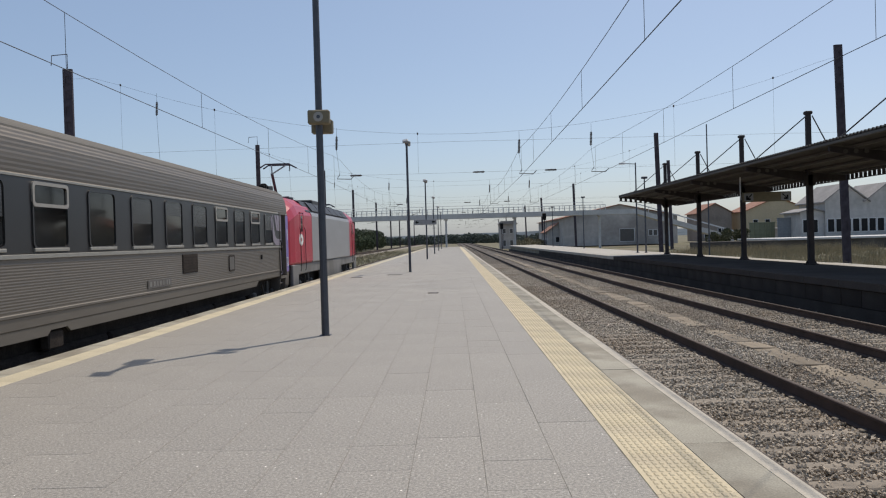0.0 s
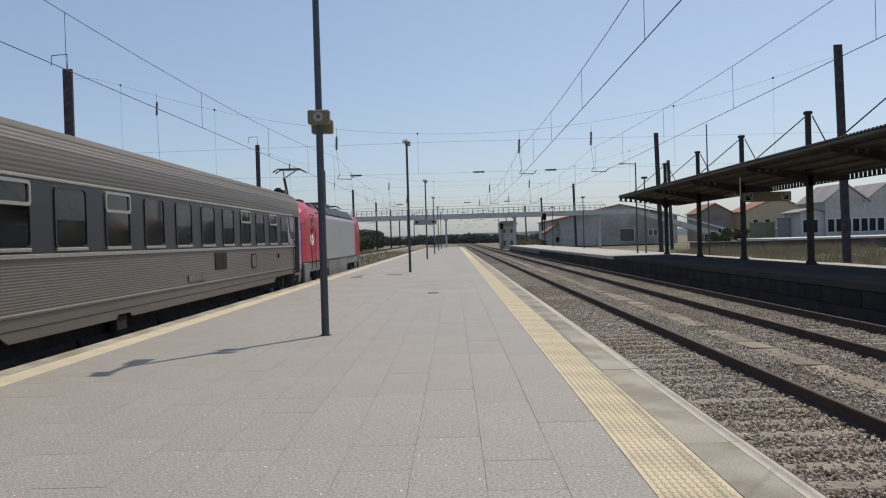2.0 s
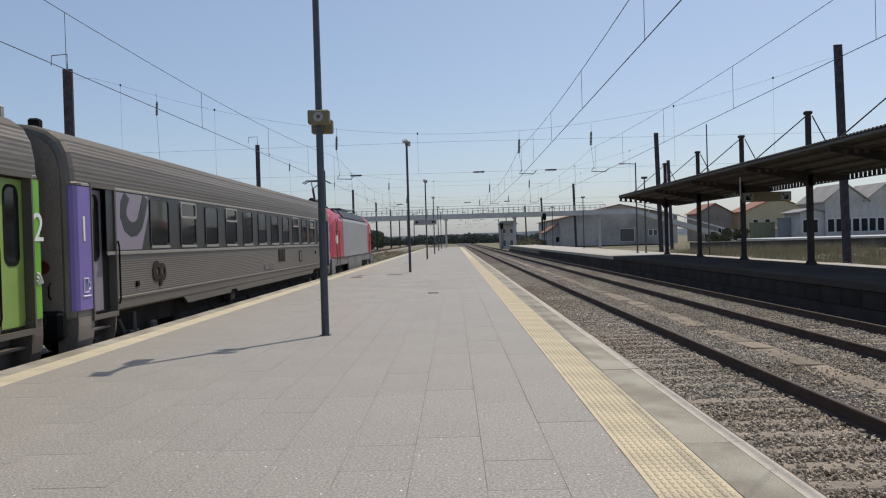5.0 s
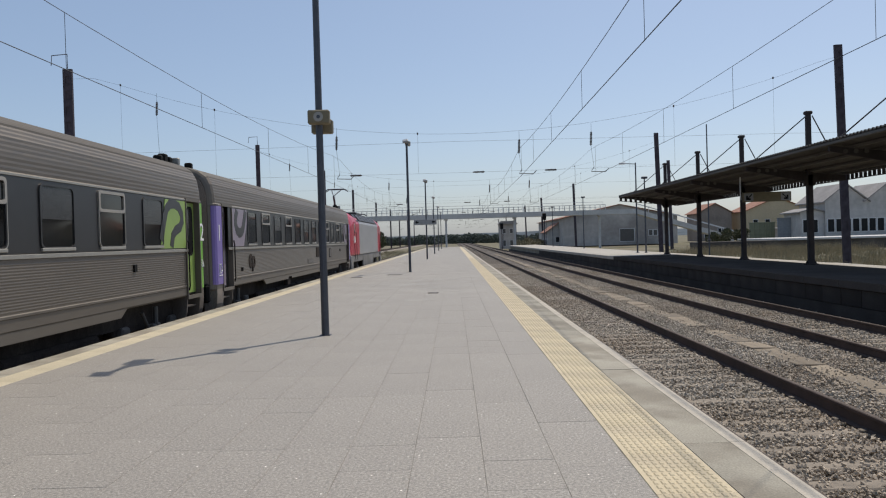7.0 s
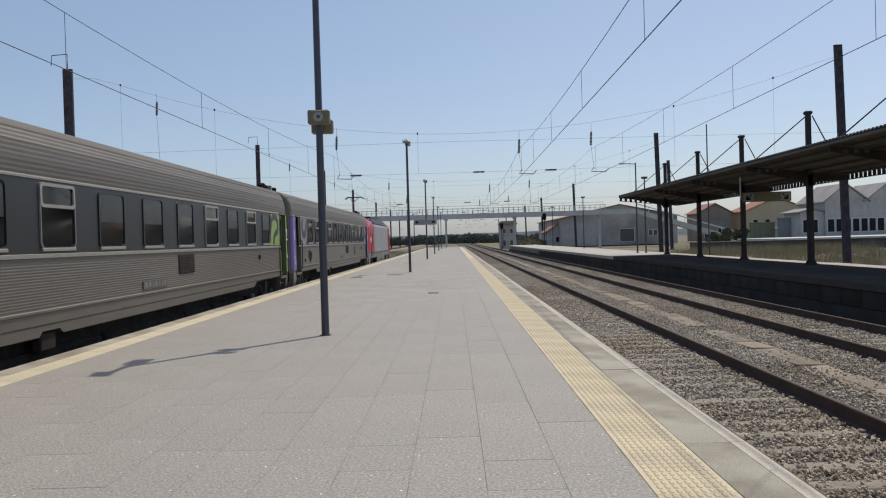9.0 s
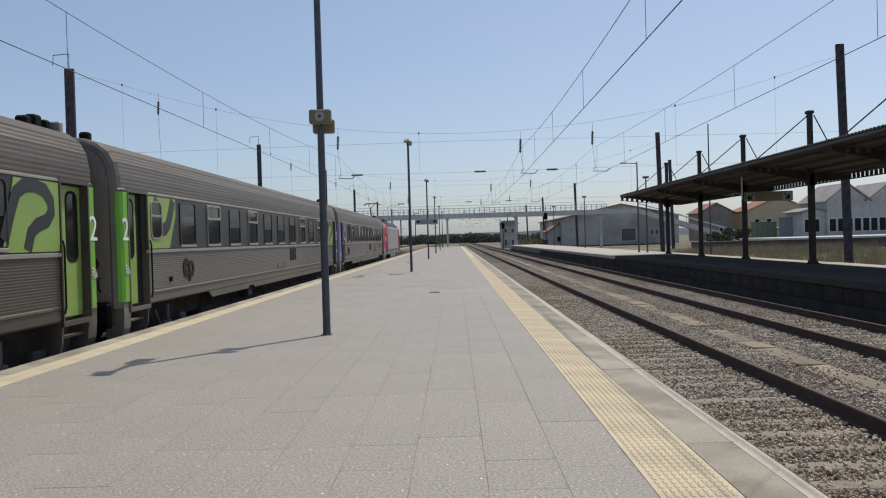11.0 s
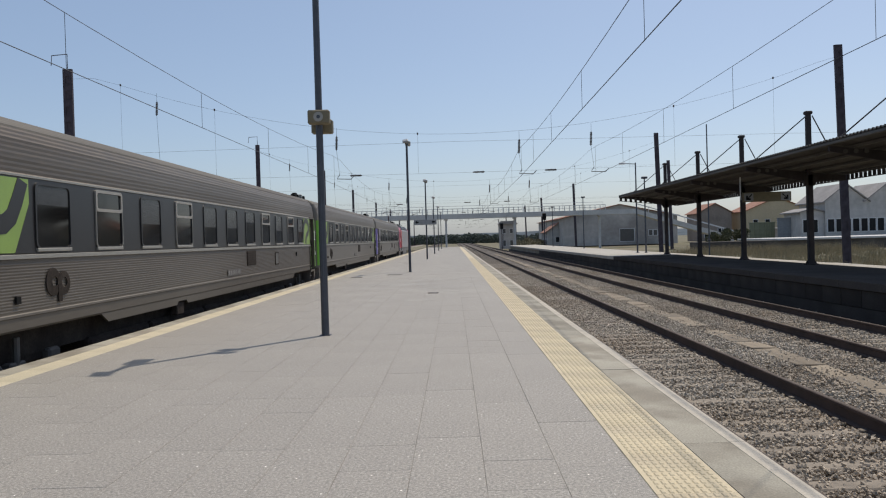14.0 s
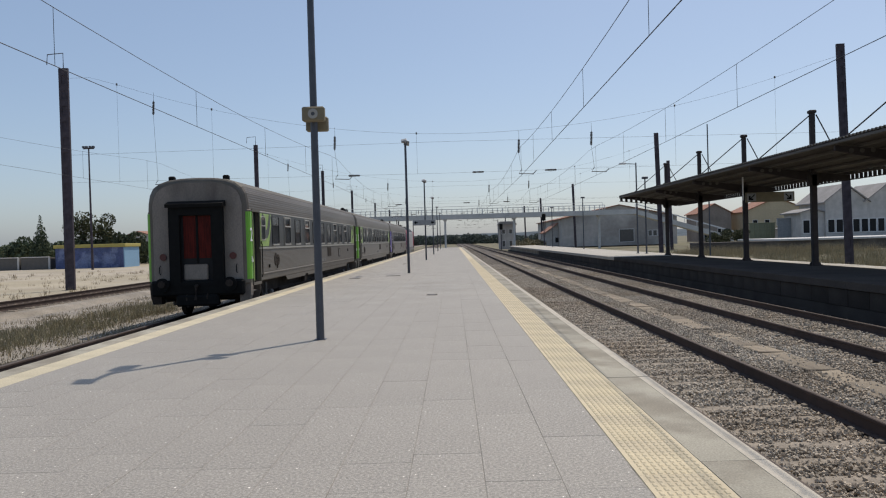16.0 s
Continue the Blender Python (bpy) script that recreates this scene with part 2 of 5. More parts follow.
def ring_frame(outer, inner, lo, hi, axis="x"):
    """A flat frame between two outlines of the same number of points."""
    bm = bmesh.new()

    def p(a, b, k):
        return {"x": (k, a, b), "y": (a, k, b), "z": (a, b, k)}[axis]

    rows = [[bm.verts.new(p(a, b, k)) for a, b in o] for o, k in ((outer, lo), (outer, hi), (inner, hi), (inner, lo))]
    n = len(outer)
    for r0, r1 in zip(rows, rows[1:] + rows[:1]):
        for i in range(n):
            bm.faces.new((r0[i], r0[(i + 1) % n], r1[(i + 1) % n], r1[i]))
    bmesh.ops.recalc_face_normals(bm, faces=bm.faces[:])
    return bm


def disc(r, depth, axis="y", sides=16):
    bm = bmesh.new()
    bmesh.ops.create_cone(bm, cap_ends=True, segments=sides, radius1=r, radius2=r, depth=depth)
    if axis == "y":
        bm.transform(Matrix.Rotation(radians(90), 4, "X"))
    if axis == "x":
        bm.transform(Matrix.Rotation(radians(90), 4, "Y"))
    return bm


def shifted(bm, x, y, z):
    bm.transform(Matrix.Translation((x, y, z)))
    return bm


def raw(name, verts, faces, mat, parent=None, kind="", label=""):
    me = bpy.data.meshes.new(name)
    me.from_pydata(verts, [], faces)
    me.materials.append(M[mat])
    ob = new(name, me)
    ob.parent = parent
    return tagged(ob, label, "", "", kind)


# ---------------------------------------------------------------- plan
EDGE_A, EDGE_L, END_A = 1.975, -5.62, 162.0
RAIL_Z = -0.60
TRACK_A, TRACK_B, TRACK_L, TRACK_FAR = 3.645, 8.0, -7.41, -18.3
EDGE_B, BACK_B, Z_B, END_B = 9.67, 14.32, 0.17, 140.0
GAUGE = 1.735


def ground_sheet():
    bm = box(-2600, -300, -1.6, 2600, 4500, -1.02)
    tagged(part("ground", bm, "drygrass"), "dry grassy ground reaching the horizon", "ground", kind="structure")
    # ballast beds and earth strips
    tagged(part("ballast_bed_right", box(EDGE_A + 0.02, -8, -1.3, EDGE_B - 0.02, 600, -0.82), "ballast"), "grey-brown ballast bed between two platforms", "ballast", kind="structure")
    tagged(part("ballast_bed_left", prism([(-9.9, -1.2), (-9.2, -0.80), (EDGE_L - 0.02, -0.80), (EDGE_L - 0.02, -1.2)], "y", -8, 600), "ballast"), "ballast bed beside the platform", "ballast", kind="structure")
    tagged(part("ballast_bed_far", prism([(-20.9, -1.2), (-20.2, -0.82), (-16.4, -0.82), (-15.6, -1.2)], "y", -8, 600), "gravel"), "gravel bed of the yard track", "ballast", kind="structure")
    tagged(part("gravel_strip", box(-15.7, -8, -1.3, -9.8, 78, -0.93), "gravel"), "gravel strip with dry weeds between tracks", "ground", kind="structure")
    tagged(part("sand_yard", box(-140, -8, -1.3, -20.8, 150, -0.90), "sand"), "bare pale earth yard", "ground", kind="structure")


def platform_main():
    base = tagged(part("platform", box(EDGE_L + 0.06, -6, -1.2, EDGE_A - 0.06, END_A, -0.0032), "joint"), "long island platform paved with grey slabs", "platform", kind="structure")
    # slabs laid in staggered columns, bevelled tops
    w, d, gap = 0.455, 0.61, 0.0036
    x0, x1 = -4.945, 1.083
    cols = int(round((x1 - x0) / w))
    w = (x1 - x0) / cols

    def slab_mesh(lx, ly):
        return mesh_of("slab", box(0, 0, -0.05, lx - gap, ly - gap, 0, 0.002), "slab")

    rng = random.Random(4)
    shared = {k: slab_mesh(w, d * k) for k in (1, 2, 3)}
    verts, faces = [], []
    for c in range(cols):
        y = -6.0 + rng.choice((0, 0.2, 0.4)) + rng.uniform(-0.03, 0.03)
        while y < END_A - 3 * d:
            x = x0 + c * w
            z = max(-0.0008, min(0.0012, rng.gauss(0, 0.0006)))
            k3 = rng.choice((1, 1, 2, 2, 3))
            dd = d * k3
            if 3.4 < y < 19.0 and -5.0 < x < 1.1:
                part("slab", shared[k3], "slab", base, at=pose(x, y, z, rng.uniform(0, 0.03), rng.uniform(-0.03, 0.0), 0))
            else:
                k = len(verts)
                a, b = x + w - gap, y + dd - gap
                verts += [(x, y, z), (a, y, z), (a, b, z), (x, b, z), (x, y, z - 0.03), (a, y, z - 0.03), (a, b, z - 0.03), (x, b, z - 0.03)]
                faces += [tuple(k + i for i in f) for f in ((0, 1, 2, 3), (0, 4, 5, 1), (1, 5, 6, 2), (2, 6, 7, 3), (3, 7, 4, 0))]
            y += dd
    raw("paving", verts, faces, "slab", base, "stuff", "grey speckled concrete slabs")
    # tactile strip: tiles with raised bars
    ty = 0.80
    bm = box(0, 0, -0.05, 0.449, ty - 0.003, 0.0)
    for i in range(9):
        xx = 0.032 + i * 0.0455
        for j in range(10):
            y0 = 0.008 + j * 0.08
            q = [bm.verts.new(v) for v in ((xx, y0, 0), (xx + 0.028, y0, 0), (xx + 0.028, y0 + 0.062, 0), (xx, y0 + 0.062, 0), (xx + 0.006, y0 + 0.008, 0.006), (xx + 0.022, y0 + 0.008, 0.006), (xx + 0.022, y0 + 0.054, 0.006), (xx + 0.006, y0 + 0.054, 0.006))]
            for f in ((4, 5, 6, 7), (0, 1, 5, 4), (1, 2, 6, 5), (2, 3, 7, 6), (3, 0, 4, 7)):
                bm.faces.new([q[k] for k in f])
    tile = mesh_of("tactile_tile", bm, "tactile")
    flat = mesh_of("tactile_tile", box(0, 0, -0.05, 0.455, 2.4, 0.003), "tactile")
    y = -6.0
    while y < 60:
        part("tactile_tile", tile, "tactile", base, at=pose(1.089, y, 0.001))
        y += ty
    while y < END_A - 3:
        part("tactile_tile", flat, "tactile", base, at=pose(1.085, y, 0.001))
        y += 2.4
    # painted strip along the other edge, and kerb stones
    y = -4.0
    strip = mesh_of("tactile_tile", box(0, 0, -0.05, 0.342, 0.796, 0.0, 0.003), "wornstrip")
    while y < END_A - 1:
        part("tactile_tile", strip, "tactile", base, at=pose(-5.292, y, 0.0015))
        y += 0.8
    kerb = prism([(0, -0.22), (0.432, -0.22), (0.432, -0.014), (0.424, -0.004), (0.40, 0.0), (0, 0.0)], "y", 0, 3.07)
    kerb = mesh_of("kerb_stone", kerb, "kerb")
    # paler strip along the outer edge of each kerb stone
    nose = mesh_of("nosing", prism([(0.318, -0.02), (0.436, -0.05), (0.436, -0.012), (0.427, 0.0), (0.40, 0.004), (0.318, 0.003)], "y", 0.0, 3.068), "nosing")
    y = 5.46 - 3 * 3.08
    while y < END_A - 3.1:
        k = part("kerb_stone", kerb, "kerb", base, at=pose(1.546, y + 0.006, rng.gauss(0, 0.002)))
        part("nosing", nose, "nosing", k, "pale strip along the kerb edge")
        y += 3.08
    kerb2 = mesh_of("kerb_stone", box(0, 0, -0.22, 0.318, 2.62, 0.0, 0.012), "kerb")
    y = -3.9
    while y < END_A - 2.6:
        part("kerb_stone", kerb2, "kerb", base, at=pose(-5.613, y, 0.0))
        y += 2.64
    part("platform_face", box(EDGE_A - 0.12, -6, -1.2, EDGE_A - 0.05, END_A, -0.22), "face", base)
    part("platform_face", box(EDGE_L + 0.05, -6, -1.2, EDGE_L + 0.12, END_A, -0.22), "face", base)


def platform_far():
    base = tagged(part("platform_opposite", box(EDGE_B + 0.3, -6, -1.2, BACK_B - 0.3, END_B, Z_B - 0.012), "kerb"), "opposite side platform in the shade of its canopy", "platform", kind="structure")
    rng = random.Random(9)
    y = -6.0
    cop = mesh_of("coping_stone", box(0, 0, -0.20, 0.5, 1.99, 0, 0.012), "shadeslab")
    cop2 = mesh_of("coping_stone", box(0, 0, -0.20, 0.5, 1.99, 0, 0.012), "litslab")
    back = mesh_of("coping_stone", box(0, 0, -0.20, 0.88, 1.99, 0, 0.012), "litslab")
    pale = mesh_of("slab", box(0, 0, -0.06, BACK_B - EDGE_B - 1.34, 1.994, 0, 0.004), "litslab")
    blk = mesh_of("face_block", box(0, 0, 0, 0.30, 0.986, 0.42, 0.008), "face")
    while y < END_B - 2:
        # canopy shade and sunlight put into the stone colours, split at 47 m
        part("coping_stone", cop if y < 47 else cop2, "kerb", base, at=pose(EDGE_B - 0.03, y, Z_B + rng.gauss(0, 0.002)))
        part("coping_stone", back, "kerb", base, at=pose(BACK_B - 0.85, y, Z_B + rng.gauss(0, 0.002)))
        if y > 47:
            part("slab", pale, "litslab", base, at=pose(EDGE_B + 0.475, y, Z_B + rng.gauss(0, 0.001)))
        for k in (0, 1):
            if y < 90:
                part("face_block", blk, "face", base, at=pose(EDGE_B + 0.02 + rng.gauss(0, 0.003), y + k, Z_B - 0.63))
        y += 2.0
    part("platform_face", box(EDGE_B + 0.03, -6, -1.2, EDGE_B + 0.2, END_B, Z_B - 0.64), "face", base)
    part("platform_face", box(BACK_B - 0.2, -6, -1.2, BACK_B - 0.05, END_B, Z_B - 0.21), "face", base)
    # dark sheet paints the canopy's shade on the paving
    part("paving", box(EDGE_B + 0.47, -6, Z_B - 0.1, BACK_B - 0.86, 47.9, Z_B - 0.003), "shadeslab", base, "platform paving darkened for shade under the canopy")


def railway_track(name, x, y0, y1, near, label):
    base = tagged(new(name), label, "railway track", kind="structure")
    base.location = (x, 0, RAIL_Z)
    foot = [(-0.07, -0.19), (0.07, -0.19), (0.07, -0.178), (0.012, -0.16), (0.012, -0.045), (0.036, -0.032), (0.036, -0.004), (0.03, 0.0), (-0.03, 0.0), (-0.036, -0.004), (-0.036, -0.032), (-0.012, -0.045), (-0.012, -0.16), (-0.07, -0.178)]
    for s in (-1, 1):
        r = part("rail", prism([(a + s * GAUGE / 2, b) for a, b in foot], "y", y0, y1), "rust", base)
        part("rail_head", box(s * GAUGE / 2 - 0.027, y0, -0.002, s * GAUGE / 2 + 0.027, y1, 0.003), "railtop", r, "worn running surface")
    bm = box(-1.3, -0.125, -0.36, 1.3, 0.125, -0.187, 0.015)
    for s in (-1, 1):
        for t in (-0.1, 0.1):
            box(s * GAUGE / 2 + t - 0.03, -0.05, -0.19, s * GAUGE / 2 + t + 0.03, 0.05, -0.160, 0.006, bm)
    me = mesh_of("sleeper", bm, "sleeper")
    n, y = 0, y0 + 0.3
    verts, faces = [], []
    while y < min(y1, 260):
        if near[0] < y < near[1]:
            part("sleeper", me, "sleeper", base, at=pose(0, y, random.gauss(0, 0.004), 0, 0, random.gauss(0, 0.3)))
        else:
            k = len(verts)
            verts += [(-1.3, y - 0.12, -0.187), (1.3, y - 0.12, -0.187), (1.3, y + 0.12, -0.187), (-1.3, y + 0.12, -0.187), (-1.3, y - 0.12, -0.3), (1.3, y - 0.12, -0.3)]
            faces += [(k, k + 1, k + 2, k + 3), (k, k + 4, k + 5, k + 1)]
        y += 0.6
    if verts:
        raw("sleepers", verts, faces, "sleeper", base, "stuff")
    return base


def loose_ballast(name, x0, x1, y0, y1, n, size, z, seed, tracks, label, mat="stones", skew=2.0):
    """Broken stones lying over a bed, denser near its start, kept off the rails."""
    rng = np.random.default_rng(seed)
    shape = np.array([(1, 0, 0), (-1, 0, 0), (0, 1, 0), (0, -1, 0), (0, 0, 1), (0, 0, -1)], float)
    tri = np.array([(0, 2, 4), (2, 1, 4), (1, 3, 4), (3, 0, 4), (2, 0, 5), (1, 2, 5), (3, 1, 5), (0, 3, 5)])
    x = rng.uniform(x0, x1, n)
    y = y0 + (y1 - y0) * rng.uniform(0, 1, n) ** skew
    keep = np.ones(n, bool)
    keep &= abs(x - 5.82) > rng.normal(0.14, 0.13, n)
    for t in tracks:
        for s in (-1, 1):
            keep &= abs(x - t - s * GAUGE / 2) > 0.09
        on = abs(x - t) < 1.3
        ph = np.abs(((y - 0.3 - (-6.0)) / 0.6 + 0.5) % 1.0 - 0.5) * 0.6
        keep &= ~(on & (ph < 0.055) & (rng.uniform(0, 1, n) < 0.72))
    x, y = x[keep], y[keep]
    n = len(x)
    zz = z + rng.uniform(-0.03, 0.022, n)
    rot = rng.normal(size=(n, 3, 3))
    q, _ = np.linalg.qr(rot)
    scale = size * rng.uniform(0.5, 1.25, (n, 1, 1)) * rng.uniform(0.65, 1.2, (n, 6, 1))
    v = np.einsum("nij,kj->nki", q, shape) * scale
    v += np.stack([x, y, zz], 1)[:, None, :]
    f = (tri[None] + 6 * np.arange(n)[:, None, None]).reshape(-1, 3)
    me = bpy.data.meshes.new(name)
    me.from_pydata(v.reshape(-1, 3).tolist(), [], f.tolist())
    me.materials.append(M[mat])
    tagged(new(name, me), label, "stones", kind="stuff")


def cable_duct():
    base = thing("cable_duct", "sandy concrete cable duct lids between tracks", "cable duct", kind="structure")
    lid = mesh_of("duct_lid", box(-0.24, 0, -0.12, 0.24, 0.985, 0, 0.012), "duct")
    rng = random.Random(3)
    for i in range(110):
        part("duct_lid", lid, "duct", base, at=pose(5.82 + rng.gauss(0, 0.012), 2 + i, -0.772 + rng.gauss(0, 0.010), rng.gauss(0, 0.5), rng.gauss(0, 1.0), rng.gauss(0, 0.5)))


# ---------------------------------------------------------------- posts, masts, wires
def platform_post(x, y, speakers, sign=False):
    p = thing("platform_lamp_post", "dark painted steel lamp post with loudspeakers" if speakers else "dark painted steel lamp post on the platform", "lamp post", pose(x, y, 0), "lamp posts along the platform")
    part("pole", tube([(0, 0, 0), (0, 0, 6.0)], 0.062, 12, r2=0.05), "post", p, smooth=False)
    part("base_plate", box(-0.085, -0.085, 0, 0.085, 0.085, 0.012, 0.004), "post", p)
    head = part("lamp_head", box(-0.04, -0.55, 5.94, 0.04, 0.55, 6.0, 0.015), "post", p)
    for s in (-1, 1):
        part("floodlight", join(None, box(-0.13, -0.20, -0.05, 0.13, 0.20, 0.05, 0.03), Matrix.Translation((s * 0.03, 0.46 * s, 6.05)) @ Euler((radians(-20 * s), radians(12 * s), 0)).to_matrix().to_4x4()), "floodgrey", head, "pale metal floodlight")
    if speakers:
        for s, zz, turn in ((-1, 3.415, 0), (1, 3.30, 180)):
            b = box(-0.17, -0.13, -0.11, 0.17, 0.0, 0.11, 0.02)
            m = Matrix.Translation((0.02 if s < 0 else 0.03, s * 0.06, zz)) @ Matrix.Rotation(radians(turn), 4, "Z")
            sp = part("loudspeaker", join(None, b, m), "speaker", p, "beige horn loudspeaker")
            ringo = [(0.075 * math.cos(a), 0.075 * math.sin(a)) for a in np.linspace(0, 2 * math.pi, 17)[:-1]]
            ringi = [(0.03 * math.cos(a), 0.03 * math.sin(a)) for a in np.linspace(0, 2 * math.pi, 17)[:-1]]
            part("horn_rim", join(None, ring_frame(ringo, ringi, -0.145, -0.128, "y"), m), "hopper", sp)
            part("horn", join(None, shifted(disc(0.072, 0.012, "y"), 0, -0.131, 0), m), "post", sp)
    if sign:
        sg = part("direction_sign", box(-0.95, -0.12, 2.66, 0.80, -0.07, 3.06, 0.01), "floodgrey", p, "pale grey direction sign with dark arrows")
        for x in (-0.72, 0.55):
            part("arrow", prism([(x - 0.13, 2.88), (x, 3.0), (x, 2.92), (x + 0.14, 2.92), (x + 0.14, 2.82), (x, 2.82), (x, 2.74)], "y", -0.13, -0.119), "black", sg, "dark arrow")
    return p


def lattice_mast(x, y, top, w=0.36, hook=1, arm=True, lean=0.0):
    z0 = -0.95
    p = thing("catenary_mast", "dark steel overhead-line mast of two channels with lacing", "mast", pose(x, y, z0, 0, lean, 0), "overhead-line masts")
    h = top - z0
    for s in (-1, 1):
        part("channel", prism([(s * w / 2, -0.09), (s * w / 2, 0.09), (s * (w / 2 - 0.16), 0.09), (s * (w / 2 - 0.16), 0.075), (s * (w / 2 - 0.018), 0.075), (s * (w / 2 - 0.018), -0.075), (s * (w / 2 - 0.16), -0.075), (s * (w / 2 - 0.16), -0.09)], "z", 0, h), "mast", p)
    n = int(h / 0.9)
    me = mesh_of("batten", box(-w / 2 + 0.02, -0.095, -0.22, w / 2 - 0.02, 0.095, 0.22), "mast")
    for i in range(n + 1):
        part("batten", me, "mast", p, at=pose(0, 0, 0.22 + (h - 0.44) * i / n))
    part("web_plate", box(-w / 2 + 0.03, -0.06, 0, w / 2 - 0.03, -0.045, h - 0.02), "mast", p)
    part("footing", box(-0.45, -0.35, -0.3, 0.45, 0.35, 0.06, 0.03), "duct", p)
    if arm:
        part("bracket", tube([(0, 0, h), (0, 0, h + 0.92), (-0.95 * hook, 0, h + 0.86), (-1.0 * hook, 0, h + 0.25)], 0.03, 6), "mast", p)
    return p


def insulator(p, a, b, r=0.06):
    """A ribbed stick between two points."""
    a, b = Vector(a), Vector(b)
    bm = tube([a, b], r * 0.45, 6)
    for k in range(1, 10):
        c = a.lerp(b, k / 10)
        d = (b - a).normalized() * 0.025
        tube([c - d, c + d], r, 8, bm)
    part("insulator", bm, "insul", p)


def sag(y, supports, high, low):
    for a, b in zip(supports, supports[1:]):
        if a <= y <= b:
            u = (y - a) / (b - a)
            return high - (high - low) * 4 * u * (1 - u)
    return high


SUPPORTS = [-2.0, 48.0, 87.0, 120.0, 165.0, 212.0, 260.0, 310.0]


def overhead_line(x, z_wire, label, stagger=0.5, low=1.0, thick=0.010):
    p = thing("overhead_line", label, "overhead wire", group="overhead lines")
    ys = np.arange(-2, 310, 3.0)

    def off(y):
        return stagger * max(0.0, min(1.0, (y - 8) / 40))
    part("contact_wire", tube([(x + off(y), y, z_wire) for y in ys[::4]], thick, 5), "wire", p)
    part("messenger_wire", tube([(x + off(y), y, sag(y, SUPPORTS, z_wire + 1.75, z_wire + low)) for y in ys], thick * 0.85, 5), "wire", p)
    y = 7.2
    while y < 130:
        part("dropper", tube([(x + off(y), y, z_wire), (x + off(y), y, sag(y, SUPPORTS, z_wire + 1.75, z_wire + low))], 0.006, 4), "wire", p)
        y += 7.9
    return p


def headspan(y, xl, xr, top, sx=1.0):
    """Sagging upper wire, two level wires, hangers with insulators and steady arms; sx narrows the span."""
    p = thing("headspan", "headspan wires with insulators across the tracks", "overhead wire", group="headspans")

    def hang(x):
        return min(top - 0.6, 7.85 + 0.0081 * ((x - 1.0) / sx) ** 2)
    zl = 5.5
    xs = np.linspace(xl, xr, 31)
    part("upper_wire", tube([(x, y, hang(x)) for x in xs], 0.006, 5), "wire", p)
    part("lower_wire", tube([(x, y, zl + 0.004 * abs(x)) for x in xs], 0.005, 5), "wire", p)
    part("middle_wire", tube([(x, y, 7.4 - 0.006 * abs(x)) for x in xs], 0.006, 5), "wire", p)
    for tx in (TRACK_L, TRACK_A, TRACK_B, TRACK_FAR):
        h = hang(tx)
        part("hanger", tube([(tx + 0.5, y, h), (tx + 0.5, y, h - 0.55)], 0.009, 5), "wire", p)
        insulator(p, (tx + 0.5, y, h - 0.5), (tx + 0.46, y, h - 1.35), 0.075)
        part("hanger", tube([(tx + 0.46, y, h - 1.3), (tx + 0.62, y, zl + 0.08)], 0.008, 5), "wire", p)
        part("steady_arm", tube([(tx + 0.62, y, zl + 0.1), (tx + 0.45, y, zl - 0.16), (tx + 1.3, y, zl - 0.2), (tx + 1.5, y, zl)], 0.024, 5), "wire", p)
        k = -2.0 if tx in (TRACK_A, TRACK_B) else 1.6
        insulator(p, (tx + k - 0.36, y, zl + 0.01), (tx + k + 0.36, y, zl + 0.01), 0.06)
    for x in (-20.0, -14.3, -2.0, 13.5, 19.5):
        if xl < x < xr:
            part("dropper", tube([(x, y, hang(x)), (x, y, zl)], 0.005, 4), "wire", p)
            part("clamp", box(x - 0.04, y - 0.04, hang(x) - 0.05, x + 0.04, y + 0.04, hang(x) + 0.08, 0.01), "insul", p)
    return p


# ---------------------------------------------------------------- train
LEN = 26.0
HALF = 1.49


def coach_profile(low=1.0, high=1.0):
    """Half outline (x, z) of the coach from the sill up to the crown; low and high scale the pressed ribs of side and roof."""
    pts = [(HALF - 0.02, 0.97), (HALF, 1.00), (HALF, 1.155), (HALF + 0.012 * low, 1.165), (HALF + 0.012 * low, 1.205), (HALF, 1.215)]
    z = 1.235
    while z < 1.90:
        pts += [(HALF, z), (HALF + 0.0036 * low, z + 0.012), (HALF + 0.0036 * low, z + 0.022), (HALF, z + 0.033)]
        z += 0.042
    pts += [(HALF, 1.95), (HALF + 0.02 * low, 1.96), (HALF + 0.02 * low, 2.00), (HALF, 2.01), (HALF - 0.01, 3.08), (HALF + 0.012 * high, 3.09), (HALF + 0.012 * high, 3.12)]
    # ribbed shoulder that turns into the roof
    arc = [(HALF - 0.015, 3.14), (HALF - 0.025, 3.36), (HALF - 0.07, 3.61), (HALF - 0.17, 3.81), (HALF - 0.36, 3.95), (HALF - 0.62, 4.035), (HALF - 1.00, 4.085), (0.0, 4.10)]
    dense = []
    for (xa, za), (xb, zb) in zip(arc, arc[1:]):
        n = max(2, int(math.hypot(xb - xa, zb - za) / 0.032))
        for k in range(n):
            dense.append((xa + (xb - xa) * k / n, za + (zb - za) * k / n))
    for i, (a, b) in enumerate(dense):
        k = 0.0055 * high if i % 2 and b < 3.98 else 0.0
        pts.append((a + k * 0.8, b + k * 0.6))
    pts.append((0.0, 4.10))
    return pts


